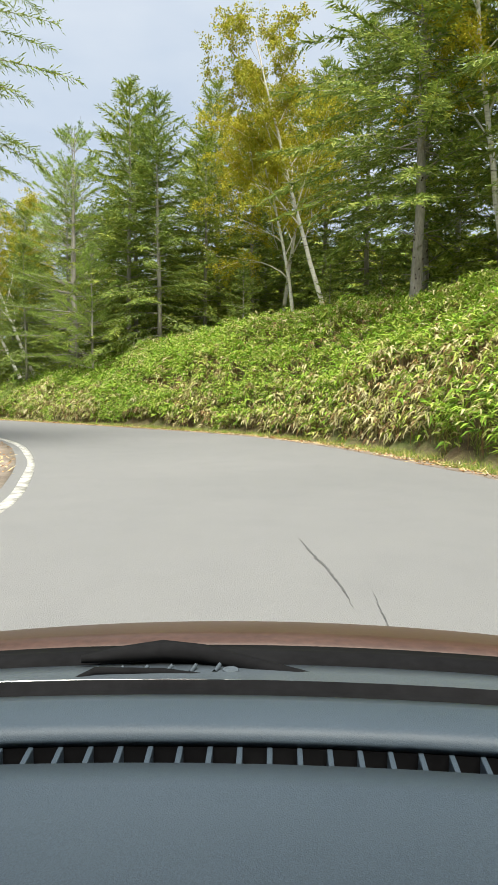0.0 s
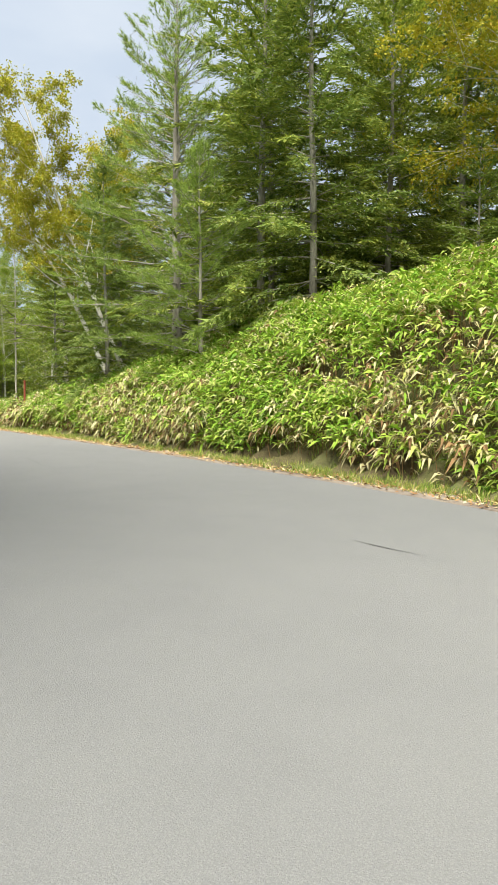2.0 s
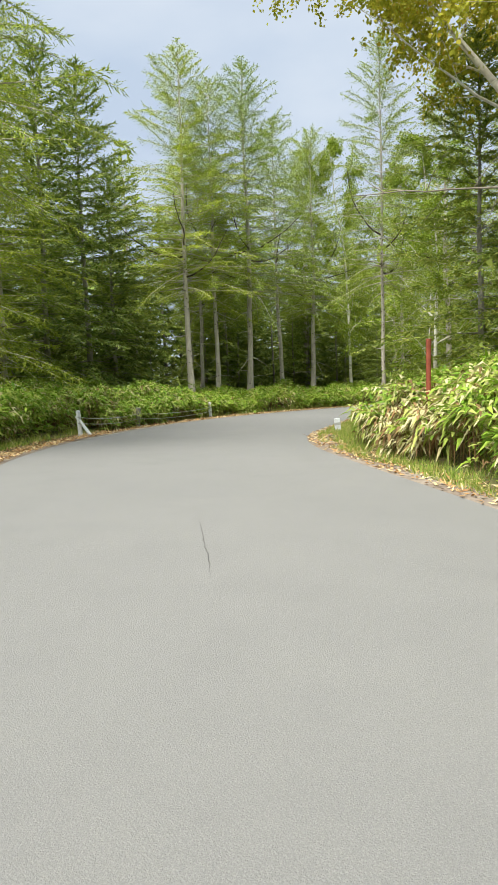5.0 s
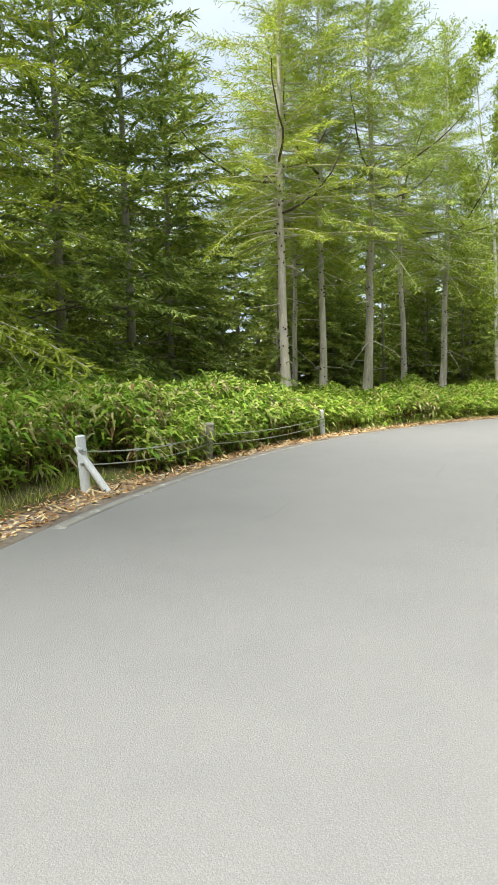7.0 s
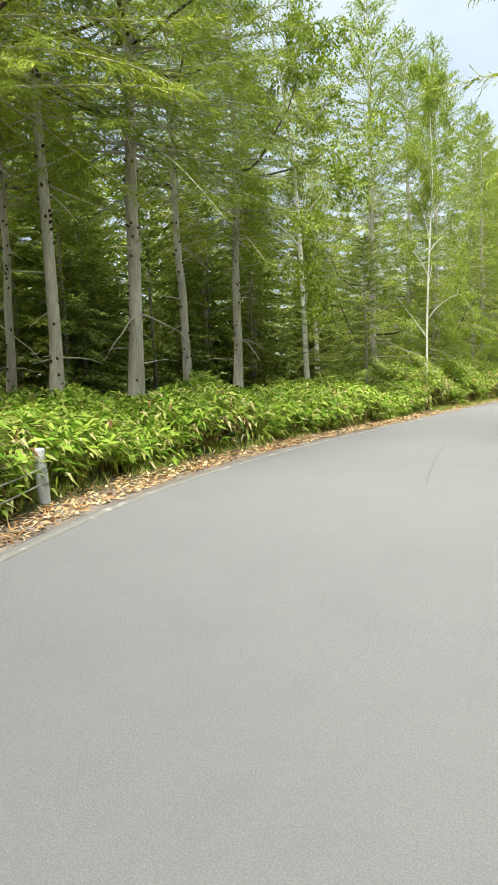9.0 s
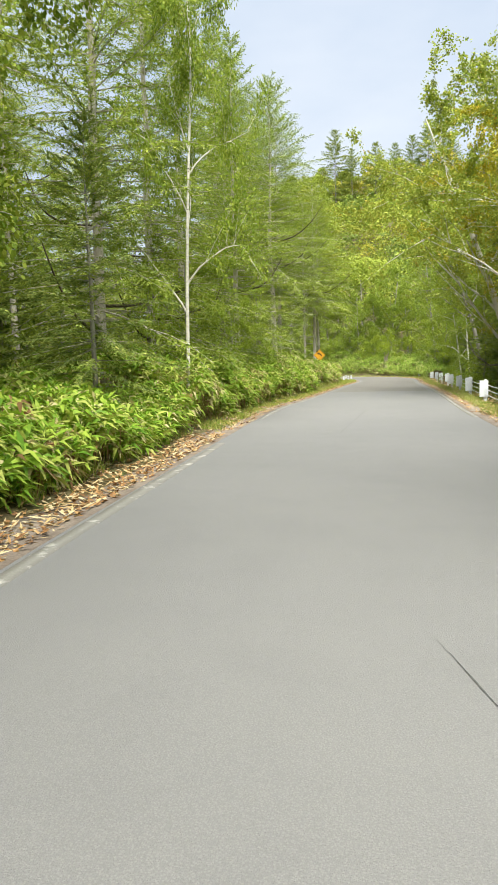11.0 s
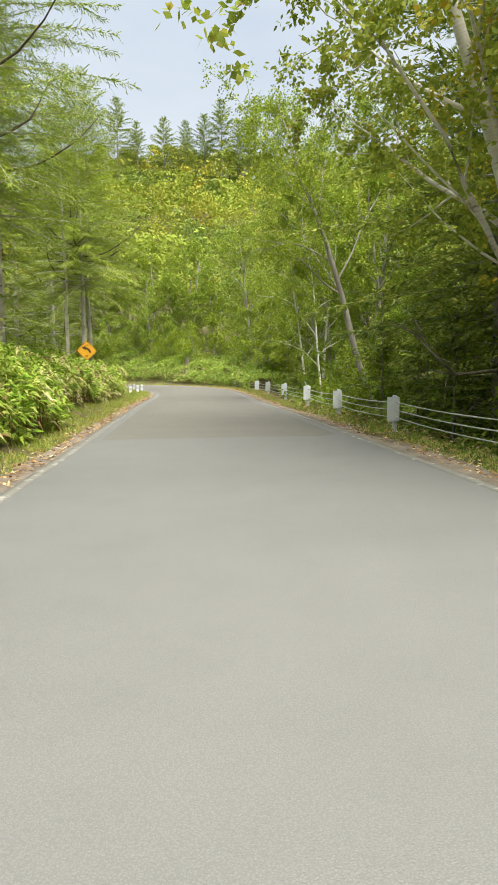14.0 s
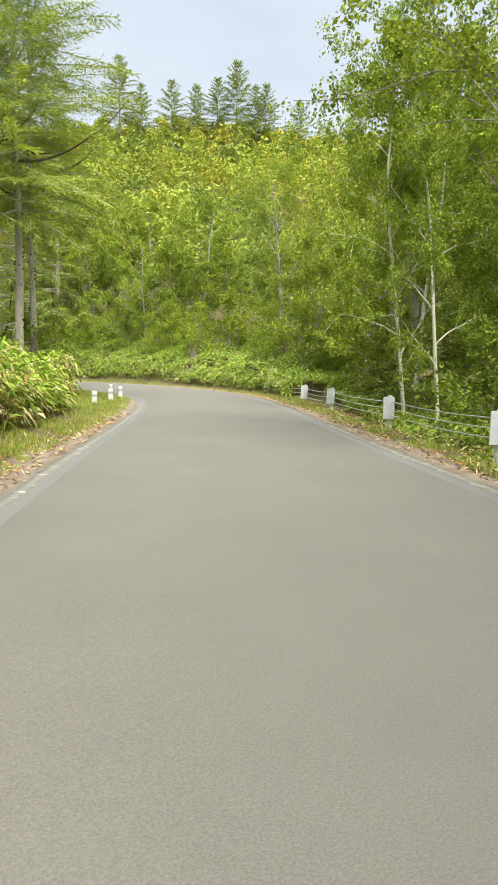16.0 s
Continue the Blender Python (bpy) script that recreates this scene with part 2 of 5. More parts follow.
def box_bm(w, d, h, at=(0, 0, 0), bevel=0.0, turn=None, bm=None):
    """A box with softened edges; at is the middle of its foot."""
    own = bmesh.new()
    bmesh.ops.create_cube(own, size=1.0)
    bmesh.ops.scale(own, vec=(w, d, h), verts=own.verts)
    if bevel:
        bmesh.ops.bevel(own, geom=list(own.edges), offset=bevel, segments=2, profile=0.6, affect="EDGES")
    bmesh.ops.translate(own, vec=(0, 0, h / 2), verts=own.verts)
    if turn is not None:
        bmesh.ops.transform(own, matrix=turn, verts=own.verts)
    bmesh.ops.translate(own, vec=at, verts=own.verts)
    if bm is None:
        return own
    me = bpy.data.meshes.new("tmp")
    own.to_mesh(me)
    own.free()
    bm.from_mesh(me)
    bpy.data.meshes.remove(me)
    return bm


def tube(path, radii, sides=7):
    """Vertices and quads of a tapered tube along a path."""
    path, radii = np.asarray(path, float), np.asarray(radii, float)
    tang = np.gradient(path, axis=0)
    tang /= np.linalg.norm(tang, axis=1)[:, None] + 1e-9
    ref = np.where(np.abs(tang[:, 2:3]) > 0.9, [[1.0, 0, 0]], [[0, 0, 1.0]])
    u = np.cross(tang, ref)
    u /= np.linalg.norm(u, axis=1)[:, None] + 1e-9
    v = np.cross(tang, u)
    ang = np.linspace(0, 2 * np.pi, sides, endpoint=False)
    ring = path[:, None] + radii[:, None, None] * (np.cos(ang)[None, :, None] * u[:, None] + np.sin(ang)[None, :, None] * v[:, None])
    n = len(path)
    i, j = np.meshgrid(np.arange(n - 1), np.arange(sides), indexing="ij")
    k = (j + 1) % sides
    quads = np.stack([i * sides + j, i * sides + k, (i + 1) * sides + k, (i + 1) * sides + j], -1).reshape(-1, 4)
    return ring.reshape(-1, 3), quads


def joined(pieces):
    verts, faces, at = [], [], 0
    for v, f in pieces:
        verts.append(v)
        faces.append(f + at)
        at += len(v)
    return np.concatenate(verts), np.concatenate(faces)


def unit(v):
    return v / (np.linalg.norm(v, axis=-1, keepdims=True) + 1e-9)


def blades(base, way, side, length, width):
    """Thin three-cornered needles or tufts."""
    length, width = np.broadcast_to(length, len(base))[:, None], np.broadcast_to(width, len(base))[:, None]
    v = np.stack([base - side * width / 2, base + side * width / 2, base + way * length], 1).reshape(-1, 3)
    return v, np.arange(len(v)).reshape(-1, 3)


def diamonds(base, way, side, length, width):
    """Four-cornered leaves."""
    length, width = np.broadcast_to(length, len(base))[:, None], np.broadcast_to(width, len(base))[:, None]
    mid = base + way * length * 0.45
    v = np.stack([base, mid + side * width / 2, base + way * length, mid - side * width / 2], 1).reshape(-1, 3)
    return v, np.arange(len(v)).reshape(-1, 4)


def bent_leaves(base, way, side, length, width, droop):
    """Long leaves that fold over at their broad middle towards a hanging point."""
    length, width, droop = (np.broadcast_to(x, len(base))[:, None] for x in (length, width, droop))
    mid = base + way * length * 0.45
    tip = base + way * length * 0.9 - np.array([[0, 0, 1.0]]) * droop * length * 0.5
    v = np.stack([base, mid + side * width * 0.5, tip, mid - side * width * 0.5], 1).reshape(-1, 3)
    k = np.arange(len(base))[:, None] * 4
    return v, np.concatenate([k + [0, 1, 3], k + [1, 2, 3]], 1).reshape(-1, 3)


# ---------------------------------------------------------------- the road's two edges, and how high the land beside them rises
# rows: x, y, rise of the land some metres off
RIGHT = [(16.4, -60, 3.5), (16.0, -22, 4), (15.2, -13, 3.3), (14.4, -8, 3.4), (13.6, -3, 3.5), (12.3, 0, 3.6), (10.7, 3.3, 3.7), (8.2, 6.9, 3.9), (5.9, 9.0, 3.9),
         (2.3, 11.7, 3.7), (-0.5, 13.7, 3.2), (-5.3, 16.9, 2.3), (-9.0, 19.3, 1.4), (-11.8, 21.1, 0.9), (-14.1, 22.7, 0.5), (-15.9, 24.4, 0.3),
         (-17.4, 26.6, 0.2), (-20.0, 31.2, 0), (-21.6, 36.5, -0.5), (-22.4, 43, -1.2), (-22.5, 51, -1.8), (-22.2, 62, -2), (-22.0, 72, -2),
         (-21.9, 82, -1.8), (-21.6, 92, -1.2), (-21.9, 100, 0.2), (-24.0, 108.5, 1.6), (-29, 117, 2.4), (-38, 125, 2.4), (-60, 136, 2.4)]
LEFT = [(11.0, -60, 0.2), (10.6, -22, 0.2), (9.5, -13.04, 0.2), (8.13, -6.83, 0.2), (7.03, -4.22, 0.2), (5.34, -1.05, 0.2), (3.07, 2.4, 0.2), (0.3, 5.38, 0.2), (-4.5, 9.3, 0.3),
        (-10, 13.0, 0.3), (-14, 15.6, 0.3), (-17.6, 18.1, 0.3), (-20.2, 20.5, 0.3), (-22.3, 23.1, 0.3), (-24.5, 26.7, 0.3), (-25.9, 30, 0.3), (-26.8, 33.7, 0.3),
        (-27.2, 37.5, 0.3), (-27.4, 42, 0.3), (-27.6, 47, 0.4), (-27.8, 55, 0.6), (-27.4, 62, 0.8), (-27.0, 72, 0.9), (-26.7, 79, 0.8),
        (-26.3, 86, 0.4), (-26.2, 91, 0.2), (-26.8, 97.5, 0.1), (-29.5, 104, 0.1), (-34, 110, 0.2), (-44, 118, 0.2), (-62, 129, 0.2)]


def smooth_line(rows, step=0.5):
    """A rounded line through the rows, in even steps."""
    p = np.array(rows, float)
    out = []
    q = np.concatenate([[2 * p[0] - p[1]], p, [2 * p[-1] - p[-2]]])
    for i in range(1, len(q) - 2):
        t = np.linspace(0, 1, 24, endpoint=False)[:, None]
        a, b, c, d = q[i - 1], q[i], q[i + 1], q[i + 2]
        m1, m2 = (c - a) / 2, (d - b) / 2
        h = np.linalg.norm(c[:2] - b[:2])
        m1, m2 = m1 / (np.linalg.norm(m1[:2]) + 1e-9) * h, m2 / (np.linalg.norm(m2[:2]) + 1e-9) * h
        out.append((2 * t**3 - 3 * t**2 + 1) * b + (t**3 - 2 * t**2 + t) * m1 + (-2 * t**3 + 3 * t**2) * c + (t**3 - t**2) * m2)
    line = np.concatenate(out + [p[-1:]])
    for _ in range(3):
        line[1:-1] = (line[:-2] + 2 * line[1:-1] + line[2:]) / 4
    s = np.r_[0, np.cumsum(np.linalg.norm(np.diff(line[:, :2], axis=0), axis=1))]
    even = np.arange(0, s[-1], step)
    return np.stack([np.interp(even, s, line[:, k]) for k in range(3)], 1)


E_R, E_L = smooth_line(RIGHT), smooth_line(LEFT)


def outward(line, side):
    t = unit(np.gradient(line[:, :2], axis=0))
    return np.stack([t[:, 1], -t[:, 0]], 1) * side


N_R, N_L = outward(E_R, 1), outward(E_L, -1)


def beside(x, y):
    """Distance outside the road (negative on it), which side (1 right), rise of the land."""
    x, y = np.atleast_1d(np.asarray(x, float)), np.atleast_1d(np.asarray(y, float))
    dist, side, rise = np.empty(len(x)), np.empty(len(x)), np.empty(len(x))
    for s in range(0, len(x), 4000):
        px = np.stack([x[s : s + 4000], y[s : s + 4000]], 1)
        best = []
        wsum = hsum = 0
        for line, nrm in ((E_R, N_R), (E_L, N_L)):
            off = px[:, None] - line[None, :, :2]
            d2 = (off**2).sum(-1)
            k = d2.argmin(1)
            r = np.arange(len(px))
            sgn = np.sign((off[r, k] * nrm[k]).sum(-1))
            best.append((np.sqrt(d2[r, k]), sgn))
            q = d2[:, ::4] + 0.3
            w = 1 / (q * q * np.sqrt(q))
            wsum, hsum = wsum + w.sum(1), hsum + (w * line[None, ::4, 2]).sum(1)
        (da, sa), (db, sb) = best
        right = da < db
        dist[s : s + 4000] = np.where(right, da * sa, db * sb)
        side[s : s + 4000] = np.where(right, 1, -1)
        rise[s : s + 4000] = hsum / wsum
    return dist, side, rise


def wave(x, y, f, seed=0):
    return (np.sin(x * f + 1.3 * seed) * np.cos(y * f * 1.17 - seed) + np.sin(x * f * 2.3 + y * f * 1.9 + seed) * 0.5) / 1.5


def ground_z(x, y):
    x, y = np.atleast_1d(np.asarray(x, float)), np.atleast_1d(np.asarray(y, float))
    d, side, rise = beside(x, y)
    out = np.maximum(d - 0.9, 0)
    z = rise * (1 - np.exp(-out / 2.4))
    z = z + 0.02 * np.minimum(out, 40) + np.minimum(out / 4, 1) * 0.18 * wave(x, y, 0.55, 1) + np.minimum(out / 20, 1) * 0.5 * wave(x, y, 0.13, 2)
    up = np.maximum(y - 121 + 0.12 * x, 0)
    hill = np.clip((x + 95) / 45, 0, 1) * 0.44 * up * (1 - np.exp(-up / 16)) * np.exp(-np.maximum(up - 110, 0) / 160)
    z = z + np.minimum(out / 6, 1) * (hill + np.minimum(hill / 6, 1) * 2.0 * wave(x, y, 0.06, 3))
    z = np.where(d < 0.9, 0.03 * np.clip((d - 0.45) / 0.4, -1.2, 1), z + 0.03)
    return z


def ground_at(x, y):
    return float(ground_z(x, y)[0])


# ---------------------------------------------------------------- ground and road
def spread(lo, hi, fine_lo, fine_hi, step):
    """Even steps in the middle, ever longer ones to both sides."""
    mid = np.arange(fine_lo, fine_hi + step / 2, step)
    g = step * 1.25 ** np.arange(1, 60)
    up, down = fine_hi + np.cumsum(g), fine_lo - np.cumsum(g)
    return np.unique(np.r_[down[down > lo], lo, mid, up[up < hi], hi])


def build_ground():
    xs, ys = spread(-1500, 1500, -48, 26, 0.5), spread(-1200, 2500, -28, 132, 0.5)
    gx, gy = np.meshgrid(xs, ys, indexing="ij")
    gz = ground_z(gx.ravel(), gy.ravel())
    n, m = gx.shape
    i, j = np.meshgrid(np.arange(n - 1), np.arange(m - 1), indexing="ij")
    q = np.stack([i * m + j, (i + 1) * m + j, (i + 1) * m + j + 1, i * m + j + 1], -1).reshape(-1, 4)
    me = mesh_from("ground", np.stack([gx.ravel(), gy.ravel(), gz], 1), q, M_EARTH, smooth=True)
    return tagged(new("ground", me), "mossy brown forest floor with fallen needles", "ground", kind="structure")


ground = build_ground()


def ribbon(line_a, line_b, z, across, mat, name):
    """A strip between two lines of equal count."""
    f = np.linspace(0, 1, across + 1)
    v = line_a[:, None, :2] * (1 - f)[None, :, None] + line_b[:, None, :2] * f[None, :, None]
    v = np.concatenate([v, np.broadcast_to(np.asarray(z, float).reshape(1, -1, 1), (*v.shape[:2], 1))], -1)
    n, m = v.shape[:2]
    i, j = np.meshgrid(np.arange(n - 1), np.arange(m - 1), indexing="ij")
    q = np.stack([i * m + j, i * m + j + 1, (i + 1) * m + j + 1, (i + 1) * m + j], -1).reshape(-1, 4)
    return mesh_from(name, v.reshape(-1, 3), q, mat, smooth=True)


def pair_lines():
    """Points of the left edge with their partners straight across on the right edge."""
    d2 = ((E_L[:, None, :2] - E_R[None, :, :2]) ** 2).sum(-1)
    k = np.maximum.accumulate(d2.argmin(1)).astype(float)
    k = np.convolve(np.pad(k, 12, mode="reflect", reflect_type="odd"), np.ones(25) / 25, "valid").clip(0, len(E_R) - 1)
    return E_L, np.stack([np.interp(k, np.arange(len(E_R)), E_R[:, c]) for c in range(3)], 1)


ROAD_L, ROAD_R = pair_lines()
f = np.linspace(0, 1, 9)
road = new("road", ribbon(ROAD_L, ROAD_R, 0.012 * (1 - (2 * f - 1) ** 2), 8, M_ASPHALT, "road"))
tagged(road, "worn light grey asphalt mountain road with thin cracks", "road", kind="structure")


def strip(name, line, nrm, s0, s1, offset, width, z, mat, label, wobble=0.0, seed=0):
    """A long flat strip of slight thickness beside an edge line, from step s0 to s1."""
    a, n = line[s0:s1, :2], nrm[s0:s1]
    k = np.arange(len(a))
    w = wobble * (np.sin(k * 0.37 + seed) + np.sin(k * 0.83 + 2 * seed) * 0.6)
    p, q = a + n * offset, a + n * (offset + width + w[:, None])
    high = np.full(len(a), z)
    high[[0, -1]] = -0.02
    top = np.concatenate([np.c_[p, high], np.c_[q, high], np.c_[p, np.full(len(p), z - 0.03)], np.c_[q, np.full(len(q), z - 0.03)]])
    m = len(p)
    i = np.arange(m - 1)
    faces = np.concatenate([np.stack(c, 1) for c in (
        (i, i + 1, m + i + 1, m + i), (2 * m + i, 2 * m + i + 1, i + 1, i), (m + i, m + i + 1, 3 * m + i + 1, 3 * m + i))])
    ob = new(name, mesh_from(name, top, faces, mat, smooth=False))
    ob.parent = road
    return tagged(ob, label)


# dusty broken shoulders and faded edge lines
strip("shoulder", E_R, N_R, 40, len(E_R) - 10, -0.02, 0.42, 0.010, M_SHOULDER, "dusty broken road shoulder", 0.14, 1)
strip("shoulder", E_L, N_L, 40, len(E_L) - 10, -0.02, 0.5, 0.010, M_SHOULDER, "dusty broken road shoulder", 0.16, 2)


def nearest_step(line, x, y):
    return int(((line[:, :2] - (x, y)) ** 2).sum(1).argmin())


def edge_line(line, nrm, a, b, inset, seed, mat):
    i, j = nearest_step(line, *a), nearest_step(line, *b)
    strip("edge_line", line, nrm, i, j, -inset, 0.13, 0.009, mat, "worn white edge line", 0.012, seed)


edge_line(E_L, N_L, (9.6, -12), (0.5, 5.6), 0.32, 3, M_LINE)
edge_line(E_L, N_L, (-20.2, 20.5), (-27.4, 46), 0.20, 4, M_LINE_FAINT)
edge_line(E_L, N_L, (-27.8, 50), (-26.3, 92), 0.18, 5, M_LINE_FAINT)
edge_line(E_R, N_R, (-22.5, 50), (-21.9, 86), 0.15, 6, M_LINE_FAINT)


def crack(points, width, seed):
    """A thin wandering crack, as a narrow dark strip."""
    rng = np.random.default_rng(seed)
    p = np.array(points, float)
    s = np.r_[0, np.cumsum(np.linalg.norm(np.diff(p, axis=0), axis=1))]
    e = np.arange(0, s[-1], 0.06)
    q = np.stack([np.interp(e, s, p[:, k]) for k in range(2)], 1) + 0.007 * np.stack([np.sin(e * 5.1 + seed), np.cos(e * 7.3 + seed)], 1) + rng.normal(0, 0.003, (len(e), 2))
    t = unit(np.gradient(q, axis=0))
    side = np.stack([t[:, 1], -t[:, 0]], 1)
    w = (0.6 * width * (0.5 + rng.random(len(e))) * np.minimum(1, np.minimum(np.arange(len(e)), np.arange(len(e))[::-1]) / 8))[:, None]
    v = np.concatenate([np.c_[q + side * w / 2, np.full(len(q), 0.016)], np.c_[q - side * w / 2, np.full(len(q), 0.016)]])
    m, i = len(q), np.arange(len(q) - 1)
    ob = new("crack", mesh_from("crack", v, np.stack((i, i + 1, m + i + 1, m + i), 1), M_CRACK))
    ob.parent = road
    return tagged(ob, "thin dark crack in the asphalt")


crack([(11.29, -7.22), (11.6, -8.15), (11.83, -9.05)], 0.024, 1)
crack([(11.9, -8.6), (12.0, -9.4), (12.3, -9.9)], 0.012, 10)
crack([(5.5, 6.22), (5.97, 5.93), (6.29, 5.78)], 0.03, 2)
crack([(10.2, -4.16), (10.45, -4.9)], 0.008, 3)
crack([(-25.12, 53.4), (-25.32, 50.0), (-25.42, 48.2), (-25.47, 47.4), (-25.5, 46.4)], 0.009, 4)
crack([(-24.6, 37.1), (-24.31, 36.0), (-24.07, 35.0), (-23.5, 33.0), (-23.28, 32.3)], 0.009, 5)
crack([(-20.89, 27.23), (-20.47, 26.61), (-20.17, 26.12), (-19.8, 25.6)], 0.006, 6)
crack([(-19.2, 22.1), (-19.45, 22.7), (-20.0, 23.4)], 0.006, 7)
crack([(-9.9, 16.6), (-8.2, 15.4)], 0.009, 8)
crack([(-2.4, 11.6), (-1.0, 10.4)], 0.012, 9)


def overlay():
    """A later, slightly darker layer of asphalt with a straight seam across the road."""
    k0 = int(np.abs(ROAD_L[:, 1] - 67.1).argmin())
    a, b = ROAD_L[k0:-40] * 0.985 + ROAD_R[k0:-40] * 0.015, ROAD_R[k0:-40] * 0.985 + ROAD_L[k0:-40] * 0.015
    g = np.linspace(0, 1, 9)
    ob = new("asphalt_overlay", ribbon(a, b, 0.004 + 0.012 * (1 - (2 * g - 1) ** 2), 8, M_ASPHALT_NEW, "asphalt_overlay"))
    for k, v in enumerate(ob.data.vertices):
        if k < 9 or k % 9 in (0, 8):
            v.co.z -= 0.006
    ob.parent = road
    tagged(ob, "slightly darker newer asphalt layer")


overlay()


# ---------------------------------------------------------------- trees
def limb_path(start, way, length, bend, rng, n=9, wob=0.05):
    """A limb: start, first direction, length, vector towards which it bends."""
    p, d, pts = np.array(start, float), unit(np.array(way, float)), []
    for k in range(n):
        pts.append(p.copy())
        d = unit(d + np.array(bend) / n + rng.normal(0, wob, 3))
        p = p + d * length / (n - 1)
    return np.array(pts)


def sprays(path, rng, spacing, reach, needle, width, droop, per=3, flat=0.12, start=0.12):
    """Twigs to both sides of a branch, each set with needle tufts. Gives base, way, side, length, width."""
    n = max(3, int(np.linalg.norm(np.diff(path, axis=0), axis=1).sum() / spacing))
    s = np.linspace(start, 1, n)
    idx = s * (len(path) - 1)
    pts = np.stack([np.interp(idx, np.arange(len(path)), path[:, k]) for k in range(3)], 1)
    ax = unit(np.stack([np.interp(idx, np.arange(len(path)), np.gradient(path[:, k])) for k in range(3)], 1))
    lat = unit(np.cross(ax, [0, 0, 1.0]))
    B, W, S = [], [], []
    for sg in (-1, 1):
        tw = unit(ax * 0.75 + sg * lat * (0.7 + 0.3 * rng.random((n, 1))) + rng.normal(0, flat, (n, 3)) + [0, 0, -droop])
        ln = reach * (1.05 - 0.75 * s) * (0.6 + 0.7 * rng.random(n))
        for j in range(per):
            f = (j + rng.random(n)) / per
            base = pts + tw * (ln * f)[:, None] + [[0, 0, -droop * 0.3]] * (f[:, None] ** 2) * ln[:, None]
            way = unit(tw + rng.normal(0, 0.22, (n, 3)))
            B.append(base), W.append(way), S.append(unit(np.cross(way, rng.normal(0, 0.5, (n, 3)) + [0, 0, 1.0])))
    tip = np.repeat(path[-1:], 3, 0)
    way = unit(ax[-1:] + rng.normal(0, 0.3, (3, 3)))
    B.append(tip), W.append(way), S.append(unit(np.cross(way, [0, 0, 1.0])))
    B, W, S = np.concatenate(B), np.concatenate(W), np.concatenate(S)
    k = len(B)
    return B, W, S, needle * (0.6 + 0.8 * rng.random(k)), width * (0.6 + 0.8 * rng.random(k))


def tufts(path, rng, spacing, reach, needles, length, width, start=0.25):
    """Needle bundles at the ends of short side twigs, as pines carry them."""
    n = max(4, int(np.linalg.norm(np.diff(path, axis=0), axis=1).sum() / spacing))
    s = start + (1 - start) * rng.random(n) ** 0.8
    idx = s * (len(path) - 1)
    pts = np.stack([np.interp(idx, np.arange(len(path)), path[:, k]) for k in range(3)], 1)
    ax = unit(np.stack([np.interp(idx, np.arange(len(path)), np.gradient(path[:, k])) for k in range(3)], 1))
    lat = unit(np.cross(ax, [0, 0, 1.0])) * rng.uniform(-1, 1, (n, 1))
    way = unit(ax * 0.7 + lat + np.c_[np.zeros((n, 2)), rng.normal(0.22, 0.2, n)])
    mid = pts + way * (reach * (1.15 - 0.8 * s) * rng.uniform(0.2, 1.0, n))[:, None]
    base = np.repeat(mid, needles, 0) + np.repeat(way, needles, 0) * rng.uniform(-0.10, 0.03, (n * needles, 1))
    out = unit(np.repeat(way, needles, 0) + rng.normal(0, 0.62, (n * needles, 3)) + [0, 0, 0.12])
    side = unit(np.cross(out, rng.normal(0, 1, (n * needles, 3))))
    k = len(base)
    return base, out, side, length * rng.uniform(0.7, 1.15, k), width * rng.uniform(0.7, 1.3, k)


def thing(name, label, category, group=""):
    return tagged(new(name), label, category, group)


